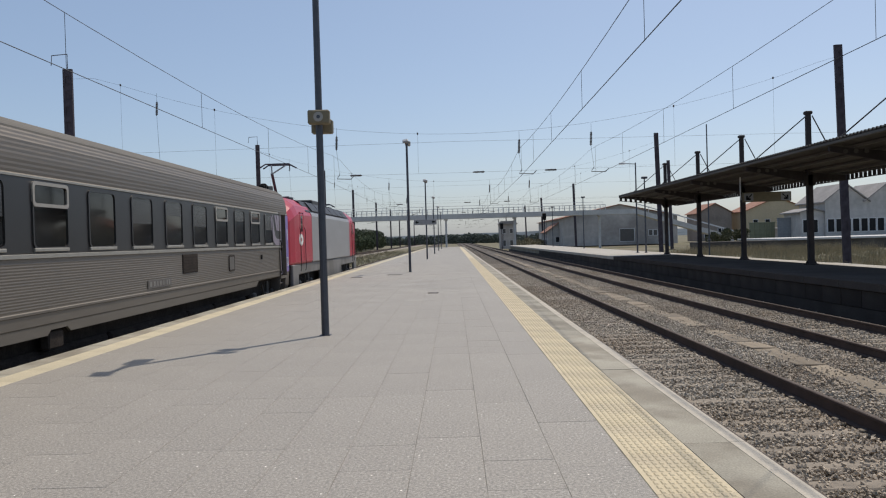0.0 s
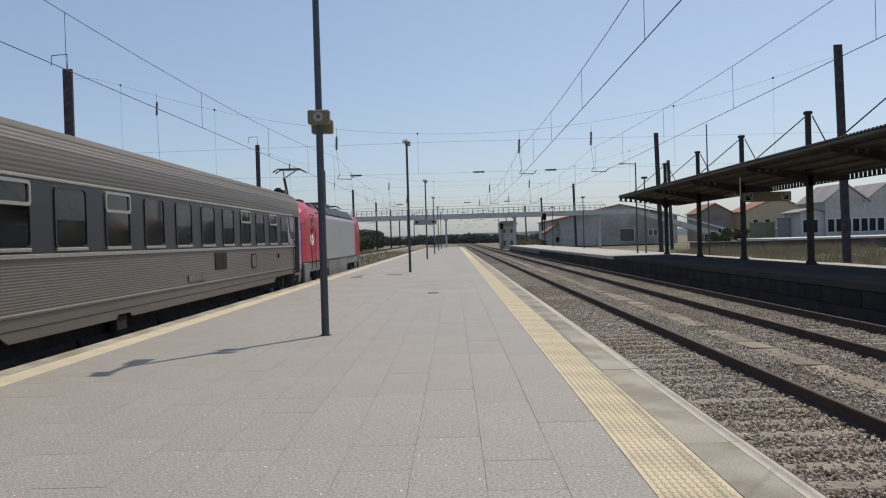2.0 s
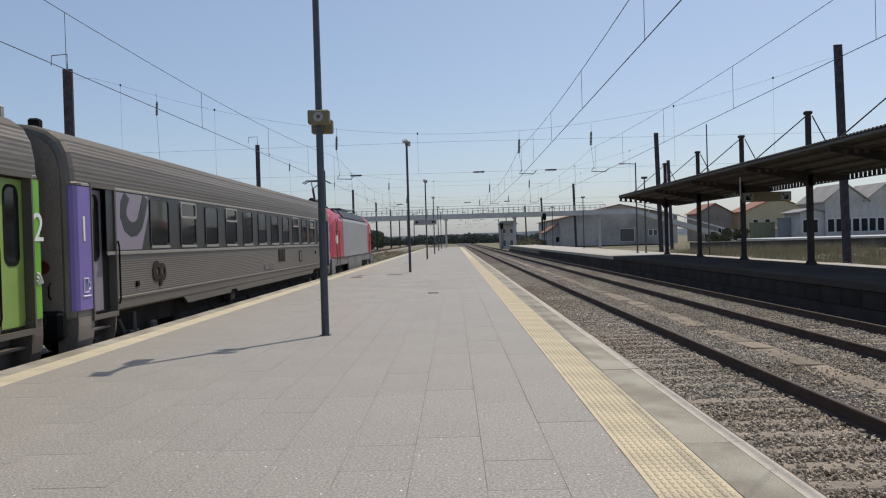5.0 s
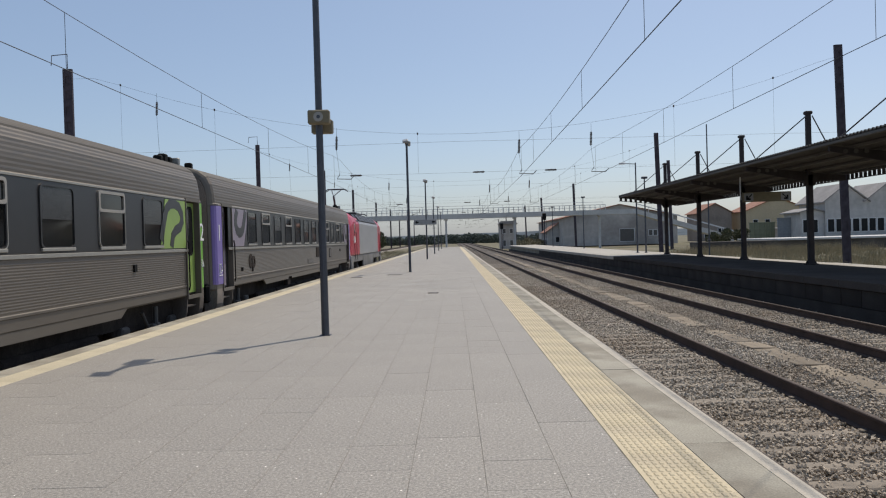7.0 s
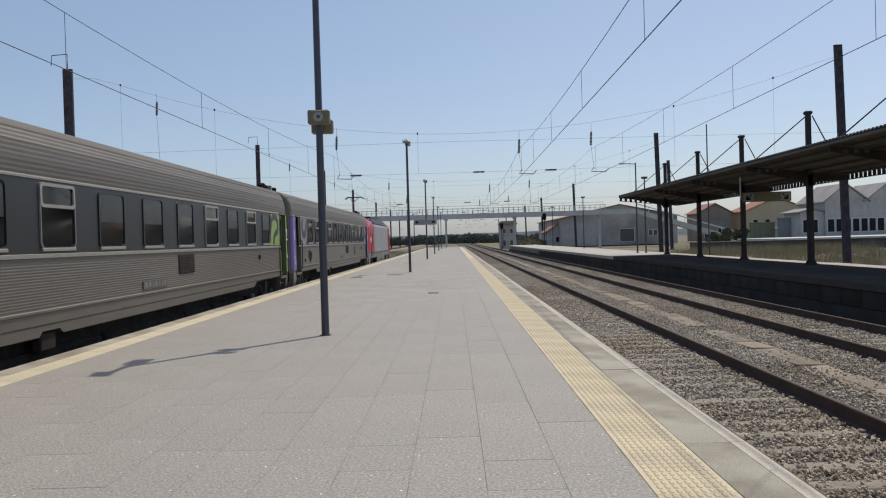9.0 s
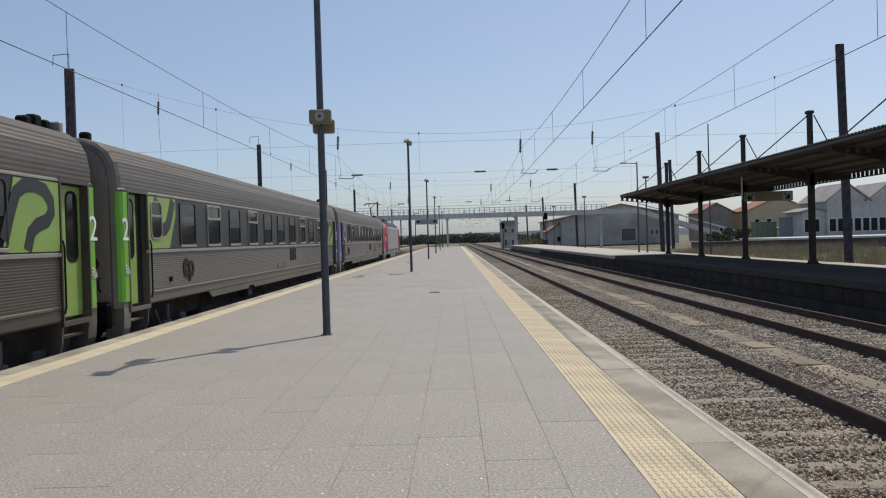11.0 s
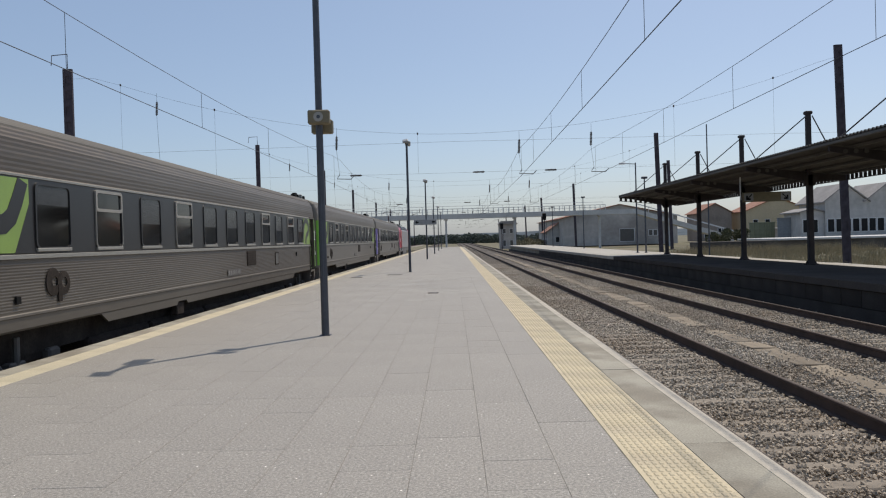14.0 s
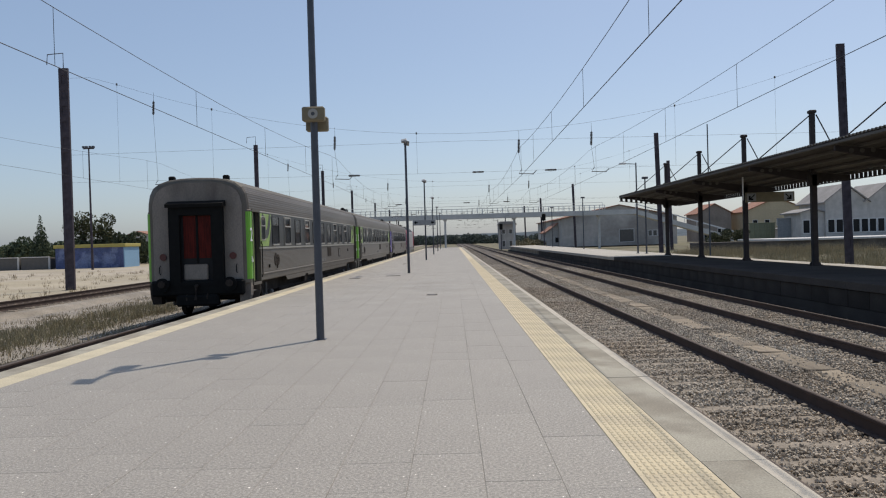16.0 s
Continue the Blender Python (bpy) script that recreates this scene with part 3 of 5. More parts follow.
def coach_body(door):
    def ring(low, high):
        half = coach_profile(low, high)
        return half + [(-a, b) for a, b in half[-2::-1]]
    kinds = {0: ring(0, 0), 1: ring(0, 1), 2: ring(1, 1)}
    kinds[3] = [(a - math.copysign(0.13, a) if b < 3.10 else a, b) for a, b in kinds[1]]  # doorway recess
    outline = kinds[0]
    bm = bmesh.new()
    rings = []
    near = [(0.24, 0.90, -0.11, 0), (0.27, 0.94, -0.055, 0), (0.31, 0.975, -0.018, 0), (0.38, 1.0, 0.0, 0), (0.40, 1.0, 0.0, 1), (door - 0.86, 1.0, 0.0, 1), (door - 0.858, 1.0, 0.0, 3), (door - 0.002, 1.0, 0.0, 3), (door, 1.0, 0.0, 1), (door + 0.04, 1.0, 0.0, 1), (door + 0.06, 1.0, 0.0, 2)]
    for y, k, dz, q in near + [(LEN - y, k, dz, q) for y, k, dz, q in near[::-1]]:
        rings.append([bm.verts.new((a * k, y, b + dz * max(0, b - 2.6) / 1.4)) for a, b in kinds[q]])
    for r0, r1 in zip(rings, rings[1:]):
        for i in range(len(outline) - 1):
            bm.faces.new((r0[i], r0[i + 1], r1[i + 1], r1[i]))
        bm.faces.new((r0[-1], r0[0], r1[0], r1[-1]))
    bm.faces.new(rings[0][::-1])
    bm.faces.new(rings[-1])
    bmesh.ops.recalc_face_normals(bm, faces=bm.faces[:])
    return bm


def text_mesh(body, size, mat, depth=0.004):
    c = bpy.data.curves.new("text", "FONT")
    c.body, c.size, c.extrude, c.align_x = body, size, depth, "CENTER"
    ob = bpy.data.objects.new("text", c)
    scene.collection.objects.link(ob)
    bpy.context.view_layer.update()
    me = bpy.data.meshes.new_from_object(ob.evaluated_get(bpy.context.evaluated_depsgraph_get()))
    bpy.data.objects.remove(ob)
    me.materials.clear()
    me.materials.append(M[mat])
    return me


SIDE = HALF + 0.016
ON_SIDE = Matrix(((0, 0, 1, 0), (1, 0, 0, 0), (0, 1, 0, 0), (0, 0, 0, 1)))  # reads upright from +x, running along +y


def swoosh(y0, z0, w, h, mirror, solid):
    """The two curved livery bands beside the door: a hook and a slanted band, as plain shapes."""
    def f(u, v):
        return (y0 + (1 - u if mirror else u) * w, z0 + v * h)
    hook = [(0.02, 0.0), (0.55, 0.0), (0.72, 0.10), (0.86, 0.35), (1.0, 0.98), (0.80, 0.98), (0.66, 0.48), (0.56, 0.28), (0.40, 0.2), (0.02, 0.2)]
    bar = [(0.30, 0.50), (0.44, 0.45), (0.64, 0.98), (0.48, 0.98)]
    cup = [(0.02, 0.46), (0.26, 0.46), (0.36, 0.58), (0.42, 0.98), (0.02, 0.98)]
    if solid:
        hook = [(0.0, 0.0), (1.0, 0.0), (0.80 if mirror else 1.0, 1.0), (0.0, 1.0)]
        bar = cup = []
    bm = bmesh.new()
    for shape in [q for q in (hook, bar, cup) if q]:
        prism([f(u, v) for u, v in shape], "x", SIDE - 0.01, SIDE + 0.003, bm)
    return bm


def ribbon(path, half):
    """One flat band of even width along (y, z) points on the coach side."""
    pts = [Vector(p) for p in path]
    bm = bmesh.new()
    rows = []
    for i, p in enumerate(pts):
        d = (pts[min(i + 1, len(pts) - 1)] - pts[max(i - 1, 0)]).normalized()
        n = Vector((-d.y, d.x)) * half
        rows.append([bm.verts.new((x, q.x, min(max(q.y, 2.035), 3.07))) for x in (SIDE - 0.004, SIDE + 0.008) for q in (p + n, p - n)])
    for a, b in zip(rows, rows[1:]):
        for i, j in ((0, 1), (1, 3), (3, 2), (2, 0)):
            bm.faces.new((a[i], a[j], b[j], b[i]))
    bmesh.ops.recalc_face_normals(bm, faces=bm.faces[:])
    return bm


def bogie(parent, y):
    b = part("bogie", box(-1.12, y - 1.6, 0.42, -0.92, y + 1.6, 0.66, 0.03), "under", parent)
    box_frame = box(0.92, y - 1.6, 0.42, 1.12, y + 1.6, 0.66, 0.03)
    part("side_frame", box_frame, "under", b)
    part("bolster", box(-1.0, y - 0.25, 0.35, 1.0, y + 0.25, 0.62, 0.03), "under", b)
    for dy in (-1.25, 1.25):
        for s in (-1, 1):
            part("wheel", shifted(disc(0.45, 0.13, "x", 24), s * 0.83, y + dy, 0.45), "under", b)
            part("axle_box", box(s * 1.12 - 0.12, y + dy - 0.17, 0.30, s * 1.12 + 0.12, y + dy + 0.17, 0.58, 0.04), "skirt", b)
            part("spring", tube([(s * 1.06, y + dy + 0.32, 0.30), (s * 1.06, y + dy + 0.32, 0.68)], 0.08, 10), "under", b)
    part("damper", tube([(1.27, y - 0.62, 0.80), (1.27, y - 0.20, 0.34)], 0.038, 8), "skirt", b, "grey slanted damper")
    part("damper", tube([(1.27, y + 0.10, 0.86), (1.27, y + 0.10, 0.34)], 0.05, 8), "skirt", b, "grey upright damper")
    part("spring_plank", box(1.10, y - 0.35, 0.26, 1.32, y + 0.35, 0.36, 0.02), "skirt", b)
    part("bracket", box(1.16, y - 0.10, 0.40, 1.30, y + 0.30, 0.52, 0.02), "skirt", b)
    return b


def build_coach(number, hoppers, first_window, spacing, count, skin):
    first = number == "1"
    ends = ("purple", "lilac") if first else ("green", "lime")
    hue = "violet" if first else "green"
    c = thing("railway_coach", "ribbed stainless steel railway coach with dark window band and %s doors" % hue, "railway coach", group="coaches of the train")
    shell = mesh_of("body", coach_body(1.46 if number == "2" else 1.72), skin)
    shell.materials.append(M["soot"])
    for p in shell.polygons:
        p.material_index = 1 if p.center.z > 3.78 else 0
    part("body", shell, skin, c)
    part("window_band", box(SIDE - 0.022, 1.42, 2.03, SIDE - 0.008, LEN - 1.42, 3.08, 0.002), "band", c, "dark grey painted window band")
    part("window_band", box(-SIDE + 0.008, 1.42, 2.03, -SIDE + 0.022, LEN - 1.42, 3.08, 0.002), "band", c, "dark grey painted window band")
    part("trim_strip", box(SIDE - 0.012, 1.40, 1.955, SIDE + 0.012, LEN - 1.40, 2.015, 0.004), "trim", c)
    part("trim_strip", box(SIDE - 0.012, 0.52, 3.085, SIDE + 0.004, LEN - 0.52, 3.12, 0.003), "trim", c)
    part("sill_strip", box(SIDE - 0.02, 1.8, 1.165, SIDE + 0.004, LEN - 1.8, 1.205, 0.004), "steel", c)
    part("skirt", prism([(5.15, 1.02), (5.5, 0.825), (8.85, 0.825), (8.95, 0.90), (9.45, 0.90), (9.55, 0.825), (LEN - 4.95, 0.825), (LEN - 4.6, 1.02)], "x", HALF - 0.05, HALF - 0.012), skin, c, "grey lower skirt")
    part("skirt", prism([(5.0, 1.02), (5.35, 0.79), (LEN - 4.95, 0.79), (LEN - 4.6, 1.02)], "x", -HALF + 0.012, -HALF + 0.05), skin, c, "grey lower skirt")
    part("underframe", box(-1.15, 0.6, 0.55, 1.15, LEN - 0.6, 0.98), "under", c)
    for a, b, low in ((5.3, 7.9, 0.26), (8.0, 11.4, 0.16), (11.5, 15.6, 0.20), (15.7, 17.6, 0.28), (17.7, LEN - 5.3, 0.18)):
        part("equipment_box", box(-1.25, a, low, 1.25, b, 0.58, 0.05), "under", c)
    part("filler_box", box(HALF - 0.20, 8.98, 0.60, HALF - 0.06, 9.42, 0.86, 0.02), "under", c, "small dark filler box")
    bogie(c, 2.9)
    bogie(c, LEN - 2.9)
    # saloon windows
    w, h = 1.04, 0.96
    fr = mesh_of("window", ring_frame(rounded(w, h, 0.11), rounded(w - 0.07, h - 0.07, 0.09), -0.014, 0.014), "band")
    pn = mesh_of("pane", prism(rounded(w - 0.06, h - 0.06, 0.09), "x", -0.012, -0.004), "pane")
    sill = mesh_of("window_sill", box(-0.012, -w / 2 + 0.02, -h / 2 - 0.03, 0.024, w / 2 - 0.02, -h / 2 + 0.02, 0.006), "trim")
    hop = mesh_of("hopper", ring_frame(rounded(w, 0.36, 0.07), rounded(w - 0.10, 0.26, 0.05), -0.012, 0.022), "hopper")
    shade_long = mesh_of("blind", box(-0.008, -w / 2 + 0.05, -0.04, -0.002, w / 2 - 0.05, h / 2 - 0.05, 0.003), "blind")
    shade_short = mesh_of("blind", box(-0.008, -w / 2 + 0.05, 0.16, -0.002, w / 2 - 0.05, h / 2 - 0.05, 0.003), "blind")
    rim_w = mesh_of("window_frame", ring_frame(rounded(w + 0.01, h, 0.11), rounded(w - 0.022, h - 0.03, 0.10), -0.012, 0.018), "trim")
    for k in range(count):
        for s in (1, -1):
            win = part("window", fr, "band", c, at=pose(s * (SIDE - 0.002), first_window + spacing * k, 2.56, 0, 0, 0 if s > 0 else 180))
            part("pane", pn, "pane", win)
            if k not in hoppers and (3 * k + len(hoppers) + count) % 4:
                part("blind", shade_long if k % 3 else shade_short, "blind", win, "grey drawn blind")
            part("window_sill", sill, "trim", win, "bright metal sill")
            if k in hoppers:
                if not first:
                    part("window_frame", rim_w, "hopper", win, "thin bright metal frame")
                part("hopper", hop, "hopper", win, "pale opening hopper frame", at=pose(0, 0, 0.31))
    # both ends: number panel, folding door, painted doorway shade, livery bands, small window
    num = text_mesh(number, 0.58, "white")
    off = 0.26 if first else 0.0
    for end in (0, 1):
        def yy(v):
            return LEN - v if end else v

        def span(a, b):
            return (yy(b), yy(a)) if end else (a, b)
        for s in (1, -1):
            X0, X1 = (SIDE - 0.03, SIDE + 0.004) if s > 0 else (-SIDE - 0.004, -SIDE + 0.03)
            a, b = span(0.08, 0.58)
            pan = part("number_panel", prism([(s * (SIDE * 0.94 + 0.004), yy(0.27)), (s * (SIDE * 0.975 + 0.004), yy(0.31)), (s * (SIDE + 0.004), yy(0.38)), (s * (SIDE + 0.004), yy(0.585 + off)), (s * (SIDE - 0.06), yy(0.585 + off)), (s * (SIDE - 0.11), yy(0.27))], "z", 1.10, 3.07), ends[0], c, "%s end panel with class number" % hue)
            a, b = span(0.61 + off, 1.45 + off)
            P0, P1 = X0, X1
            X0, X1 = X0 - s * 0.118, X1 - s * 0.118
            inner = span(1.20 + off, 1.45 + off)
            # near-black panel paints the recess shade next to the door leaf
            part("door_pocket", box(X0, inner[0], 1.03, X1 - 0.004 * s, inner[1], 3.06), "dark", c, "dark panel painted as shade in the recess beside the door")
            a, b = span(0.61 + off, 1.20 + off)
            d = part("door", box(X0, a, 1.02, X1 - 0.002 * s, b, 3.06, 0.004), ends[1], c, "folding door in pale %s" % hue)
            part("door_window", prism([(yv + (a + b) / 2, zv + 2.42) for yv, zv in rounded(0.30, 1.04, 0.12)], "x", min(X0, X1) if s < 0 else X0, X1 + 0.002 * s if s > 0 else X0 + 0.0), "pane", d)
            part("door_seal", ring_frame([(yv + (a + b) / 2, zv + 2.42) for yv, zv in rounded(0.38, 1.12, 0.14)], [(yv + (a + b) / 2, zv + 2.42) for yv, zv in rounded(0.30, 1.04, 0.12)], X0, X1 + 0.006), "black", d)
            X0, X1 = P0, P1
            a, b = span(0.58 + off, 1.48 + off)
            part("door_frame", ring_frame([(a - 0.02, 0.9), (b + 0.02, 0.9), (b + 0.02, 3.14), (a - 0.02, 3.14)], [(a + 0.02, 0.98), (b - 0.02, 0.98), (b - 0.02, 3.08), (a + 0.02, 3.08)], X0, X1 + 0.012), skin, c)
            part("handrail", tube([(X1 * 1.02, yy(1.50 + off), 1.1), (X1 * 1.035, yy(1.50 + off), 1.2), (X1 * 1.035, yy(1.50 + off), 2.1), (X1 * 1.02, yy(1.50 + off), 2.2)], 0.017, 6), "black", c)
            a, b = span(0.62 + off, 1.40 + off)
            part("door_step", box(s * 1.25, a, 0.42, s * 1.54, b, 0.465, 0.01), "trim", c)
            # far-side plate takes the darker underframe colour
            part("step_plate", prism([(s * 1.15, 0.42), (s * 1.40, 0.42), (s * 1.465, 0.62), (s * 1.485, 0.85), (s * 1.485, 1.09), (s * 1.15, 1.09)], "y", *sorted((yy(0.34), yy(0.63 + off)))), "grime" if s > 0 else "under", c, "grimy plate beside the steps, darker on the far side")
            part("step_plate", prism([(s * 1.15, 0.42), (s * 1.40, 0.42), (s * 1.465, 0.62), (s * 1.485, 0.85), (s * 1.485, 0.99), (s * 1.15, 0.99)], "y", *sorted((yy(1.44 + off), yy(1.49 + off)))), "grime", c)
            part("step_back", box(s * 1.12, min(yy(0.63 + off), yy(1.44 + off)), 0.45, s * 1.17, max(yy(0.63 + off), yy(1.44 + off)), 1.01), "skirt", c)
            part("door_step", box(s * 1.15, min(yy(0.64 + off), yy(1.43 + off)), 0.70, s * 1.40, max(yy(0.64 + off), yy(1.43 + off)), 0.74, 0.008), "grime", c)
            # vestibule window
            if end or first:
                continue
            ww = part("vestibule_window", ring_frame(rounded(0.58, 0.76, 0.12), rounded(0.51, 0.69, 0.10), -0.014, 0.02), "trim", c, at=pose(s * SIDE, yy(1.92), 2.60, 0, 0, 0 if s > 0 else 180))
            part("pane", prism(rounded(0.52, 0.70, 0.10), "x", -0.012, 0.010), "pane", ww)
            part("window_bar", box(0.0, -0.26, 0.06, 0.018, 0.26, 0.10, 0.004), "trim", ww)
        a, b = span(1.80, 3.28) if first and not end else span(1.52, 3.02)
        part("livery_band", swoosh(a, 2.04, b - a, 1.02, bool(end), bool(end) != first or not end), ends[1], c, "curved %s livery shapes" % hue)
        if end and not first:
            way = [(0.02, 0.16), (0.13, 0.52), (0.24, 0.80), (0.38, 0.91), (0.56, 0.93), (0.73, 0.87), (0.84, 0.72), (0.85, 0.57), (0.76, 0.44), (0.58, 0.37), (0.47, 0.27), (0.40, 0.02)]
            part("livery_stroke", ribbon([(a + u * (b - a), 2.04 + v * 1.02) for u, v in way], 0.105), "band", c, "dark curved stroke on the livery")
        if not end:
            way = [(0.90, 0.99), (0.80, 0.70), (0.70, 0.48), (0.58, 0.38), (0.42, 0.36), (0.28, 0.44), (0.20, 0.60), (0.22, 0.80), (0.32, 0.99)]
            part("livery_stroke", ribbon([(a + u * (b - a), 2.04 + v * 1.02) for u, v in way], 0.135), "band", c, "dark curved stroke on the livery")
            part("livery_corner", prism([(a + 0.74 * (b - a), 2.035), (b, 2.035), (b, 2.72)], "x", SIDE - 0.006, SIDE + 0.005), "band", c)
        m = Matrix.Translation((SIDE + 0.010, yy(0.43 + off / 2), 2.20)) @ ON_SIDE
        t = part("class_number", num, "white", c, "white class number %s" % number)
        t.matrix_basis = m
        arcs = bmesh.new()
        if first:
            cy = yy(0.60)
            tube([(SIDE + 0.010, cy - 0.10, 1.60), (SIDE + 0.010, cy - 0.10, 1.38), (SIDE + 0.010, cy + 0.05, 1.38), (SIDE + 0.010, cy + 0.05, 1.60), (SIDE + 0.010, cy - 0.10, 1.60)], 0.013, 5, arcs)
            tube([(SIDE + 0.010, cy + 0.05, 1.56), (SIDE + 0.010, cy + 0.12, 1.52), (SIDE + 0.010, cy + 0.12, 1.44), (SIDE + 0.010, cy + 0.05, 1.41)], 0.012, 5, arcs)
            tube([(SIDE + 0.010, cy - 0.14, 1.32), (SIDE + 0.010, cy + 0.13, 1.32)], 0.013, 5, arcs)
            part("cup_mark", arcs, "white", c, "white outline of a cup")
        else:
            for rad in (0.06, 0.115, 0.17):
                tube([(SIDE + 0.010, yy(0.455) + (rad * math.sin(q) - 0.08), 1.58 + rad * math.cos(q)) for q in np.linspace(0.1, 1.5, 7)], 0.016, 5, arcs)
            part("wireless_mark", arcs, "white", c, "white curved signal mark")
        # gangway, buffers, couplings
        y = yy(0.24)
        o = -1 if not end else 1
        g = part("gangway", ring_frame([(-0.78, 0.95), (0.78, 0.95), (0.78, 3.25), (-0.78, 3.25)], [(-0.47, 1.05), (0.47, 1.05), (0.47, 3.0), (-0.47, 3.0)], min(y, y + o * 0.22), max(y, y + o * 0.22), "y"), "black", c, "black rubber gangway surround")
        part("gangway_hood", prism([(y, 3.25), (y + o * 0.30, 3.22), (y + o * 0.32, 3.32), (y, 3.42)], "x", -0.84, 0.84), "black", g)
        part("gangway_door", box(-0.52, min(y + o * 0.02, y + o * 0.05), 1.10, 0.52, max(y + o * 0.02, y + o * 0.05), 3.05), "dark", g)
        part("door_curtain", box(-0.40, min(y + o * 0.04, y + o * 0.06), 1.75, 0.40, max(y + o * 0.04, y + o * 0.06), 2.98), "redglass", g, "dark red curtain behind the glass")
        part("door_bar", box(-0.035, min(y + o * 0.05, y + o * 0.08), 1.55, 0.035, max(y + o * 0.05, y + o * 0.08), 3.0, 0.008), "black", g)
        part("fall_plate", box(-0.40, min(y + o * 0.06, y + o * 0.10), 1.12, 0.30, max(y + o * 0.06, y + o * 0.10), 1.58, 0.03), "grime", g, "grey folded bridge plate")
        part("end_wall", prism([(a * 0.925, b) for a, b in ((-1.41, 0.95), (1.41, 0.95), (1.41, 3.3), (1.35, 3.53), (1.25, 3.70), (1.06, 3.825), (0.80, 3.90), (0.4, 3.945), (-0.4, 3.945), (-0.80, 3.90), (-1.06, 3.825), (-1.25, 3.70), (-1.35, 3.53), (-1.41, 3.3))], "y", min(y - o * 0.002, y + o * 0.012), max(y - o * 0.002, y + o * 0.012)), "grime", c, "grimy steel end wall")
        part("headstock", box(-1.36, min(y, y + o * 0.2), 0.66, 1.36, max(y, y + o * 0.2), 1.12, 0.06), "black", c)
        part("coupling_guard", box(-0.62, min(y, y + o * 0.26), 0.36, 0.62, max(y, y + o * 0.26), 0.70, 0.06), "black", c)
        for s in (-1, 1):
            bf = part("buffer", shifted(disc(0.10, 0.45, "y", 14), s * 0.975, y + o * 0.18, 1.02), "under", c)
            part("buffer_head", shifted(disc(0.20, 0.05, "y", 20), s * 0.975, y + o * 0.30, 1.0), "black", bf)
            part("tail_lamp", shifted(disc(0.10, 0.05, "y", 20), s * 1.02, y + o * 0.03, 1.80), "lens", c, "round red tail lamp")
            part("end_handrail", tube([(s * 1.12, y + o * 0.02, 1.3), (s * 1.12, y + o * 0.08, 1.35), (s * 1.12, y + o * 0.08, 1.5), (s * 1.12, y + o * 0.02, 1.55)], 0.015, 6), "black", c)
            for q in ((0.45, 0.62, 4.17),) + (((0.72, 0.95, 4.21), (1.02, 1.22, 4.15)) if end else ()):
                part("roof_vent", box(s * 0.80 - 0.09, min(yy(q[0]), yy(q[1])), 3.98, s * 0.80 + 0.09, max(yy(q[0]), yy(q[1])), q[2], 0.03), "black", c)
        if end:
            part("roof_box", box(0.66, yy(0.42), 3.92, 1.02, yy(0.30), 4.16, 0.02), "trim", c, "pale box on the roof end")
        part("coupling", tube([(0, y, 1.0), (0, y + o * 0.3, 0.95), (0, y + o * 0.38, 0.55)], 0.05, 8), "under", c)
        part("brake_hose", tube([(0.3, y + o * 0.1, 0.9), (0.3, y + o * 0.25, 0.65), (0.28, y + o * 0.2, 0.38), (0.2, y + o * 0.08, 0.42)], 0.03, 8), "under", c)
        part("brake_hose", tube([(-0.3, y + o * 0.1, 0.9), (-0.3, y + o * 0.25, 0.6), (-0.28, y + o * 0.2, 0.34), (-0.2, y + o * 0.08, 0.4)], 0.03, 8), "under", c)
    # side fittings: round company plate, louvred grilles, small panels
    lo = 3.62
    left, right, inner = [], [], []
    for a in np.linspace(0, 2 * math.pi, 21)[:-1]:
        left.append((0.20 * math.cos(a) + lo, 0.21 * math.sin(a) + 1.60))
        right.append((0.19 * math.cos(a) + lo + 0.31, 0.18 * math.sin(a) + 1.57))
        inner.append((0.085 * math.cos(a), 0.075 * math.sin(a)))
    mark = part("company_mark", ring_frame(left, [(a + lo + 0.05, b + 1.60) for a, b in inner], SIDE - 0.01, SIDE + 0.006), "under", c, "dark rounded company mark")
    part("mark_ring", ring_frame(right, [(a + lo + 0.33, b + 1.58) for a, b in inner], SIDE - 0.01, SIDE + 0.009), "under", mark)
    part("mark_tail", prism([(lo + 0.14, 1.30), (lo + 0.24, 1.30), (lo + 0.27, 1.50), (lo + 0.14, 1.55)], "x", SIDE - 0.01, SIDE + 0.012), "under", mark)
    gy = 14.6
    gr = part("side_grille", box(SIDE - 0.02, gy, 1.48, SIDE + 0.004, gy + 1.0, 1.90, 0.005), "under", c, "dark louvred grille")
    for i in range(6):
        part("louvre", box(SIDE, gy + 0.03, 1.51 + i * 0.065, SIDE + 0.010, gy + 0.97, 1.548 + i * 0.065), "under", gr)
    if skin == "steelworn" or first:
        part("access_panel", ring_frame(rounded(0.52, 0.42, 0.05), rounded(0.44, 0.34, 0.04), SIDE - 0.01, SIDE + 0.008), "under", c, at=pose(0, 18.4, 1.60))
    if skin == "steelworn" or first:
        part("access_door", box(SIDE - 0.01, 18.17, 1.42, SIDE + 0.006, 18.63, 1.78, 0.004), "skirt", c, "grey access door")
    part("fitting", box(SIDE - 0.01, 21.6, 1.62, SIDE + 0.02, 21.72, 1.76, 0.004), "black", c)
    part("fitting", box(SIDE - 0.01, 2.6, 1.35, SIDE + 0.02, 2.72, 1.45, 0.004), "black", c)
    ins = part("inscription", box(SIDE - 0.004, 12.60, 1.27, SIDE + 0.005, 13.85, 1.43), "skirt", c, "dark plate with small pale lettering bars")
    for i in range(7):
        part("inscription_bar", box(SIDE, 12.68 + i * 0.165 + 0.02 * (i % 3), 1.30, SIDE + 0.008, 12.78 + i * 0.165 + 0.02 * (i % 2), 1.40), "locoskirt", ins)
    return c


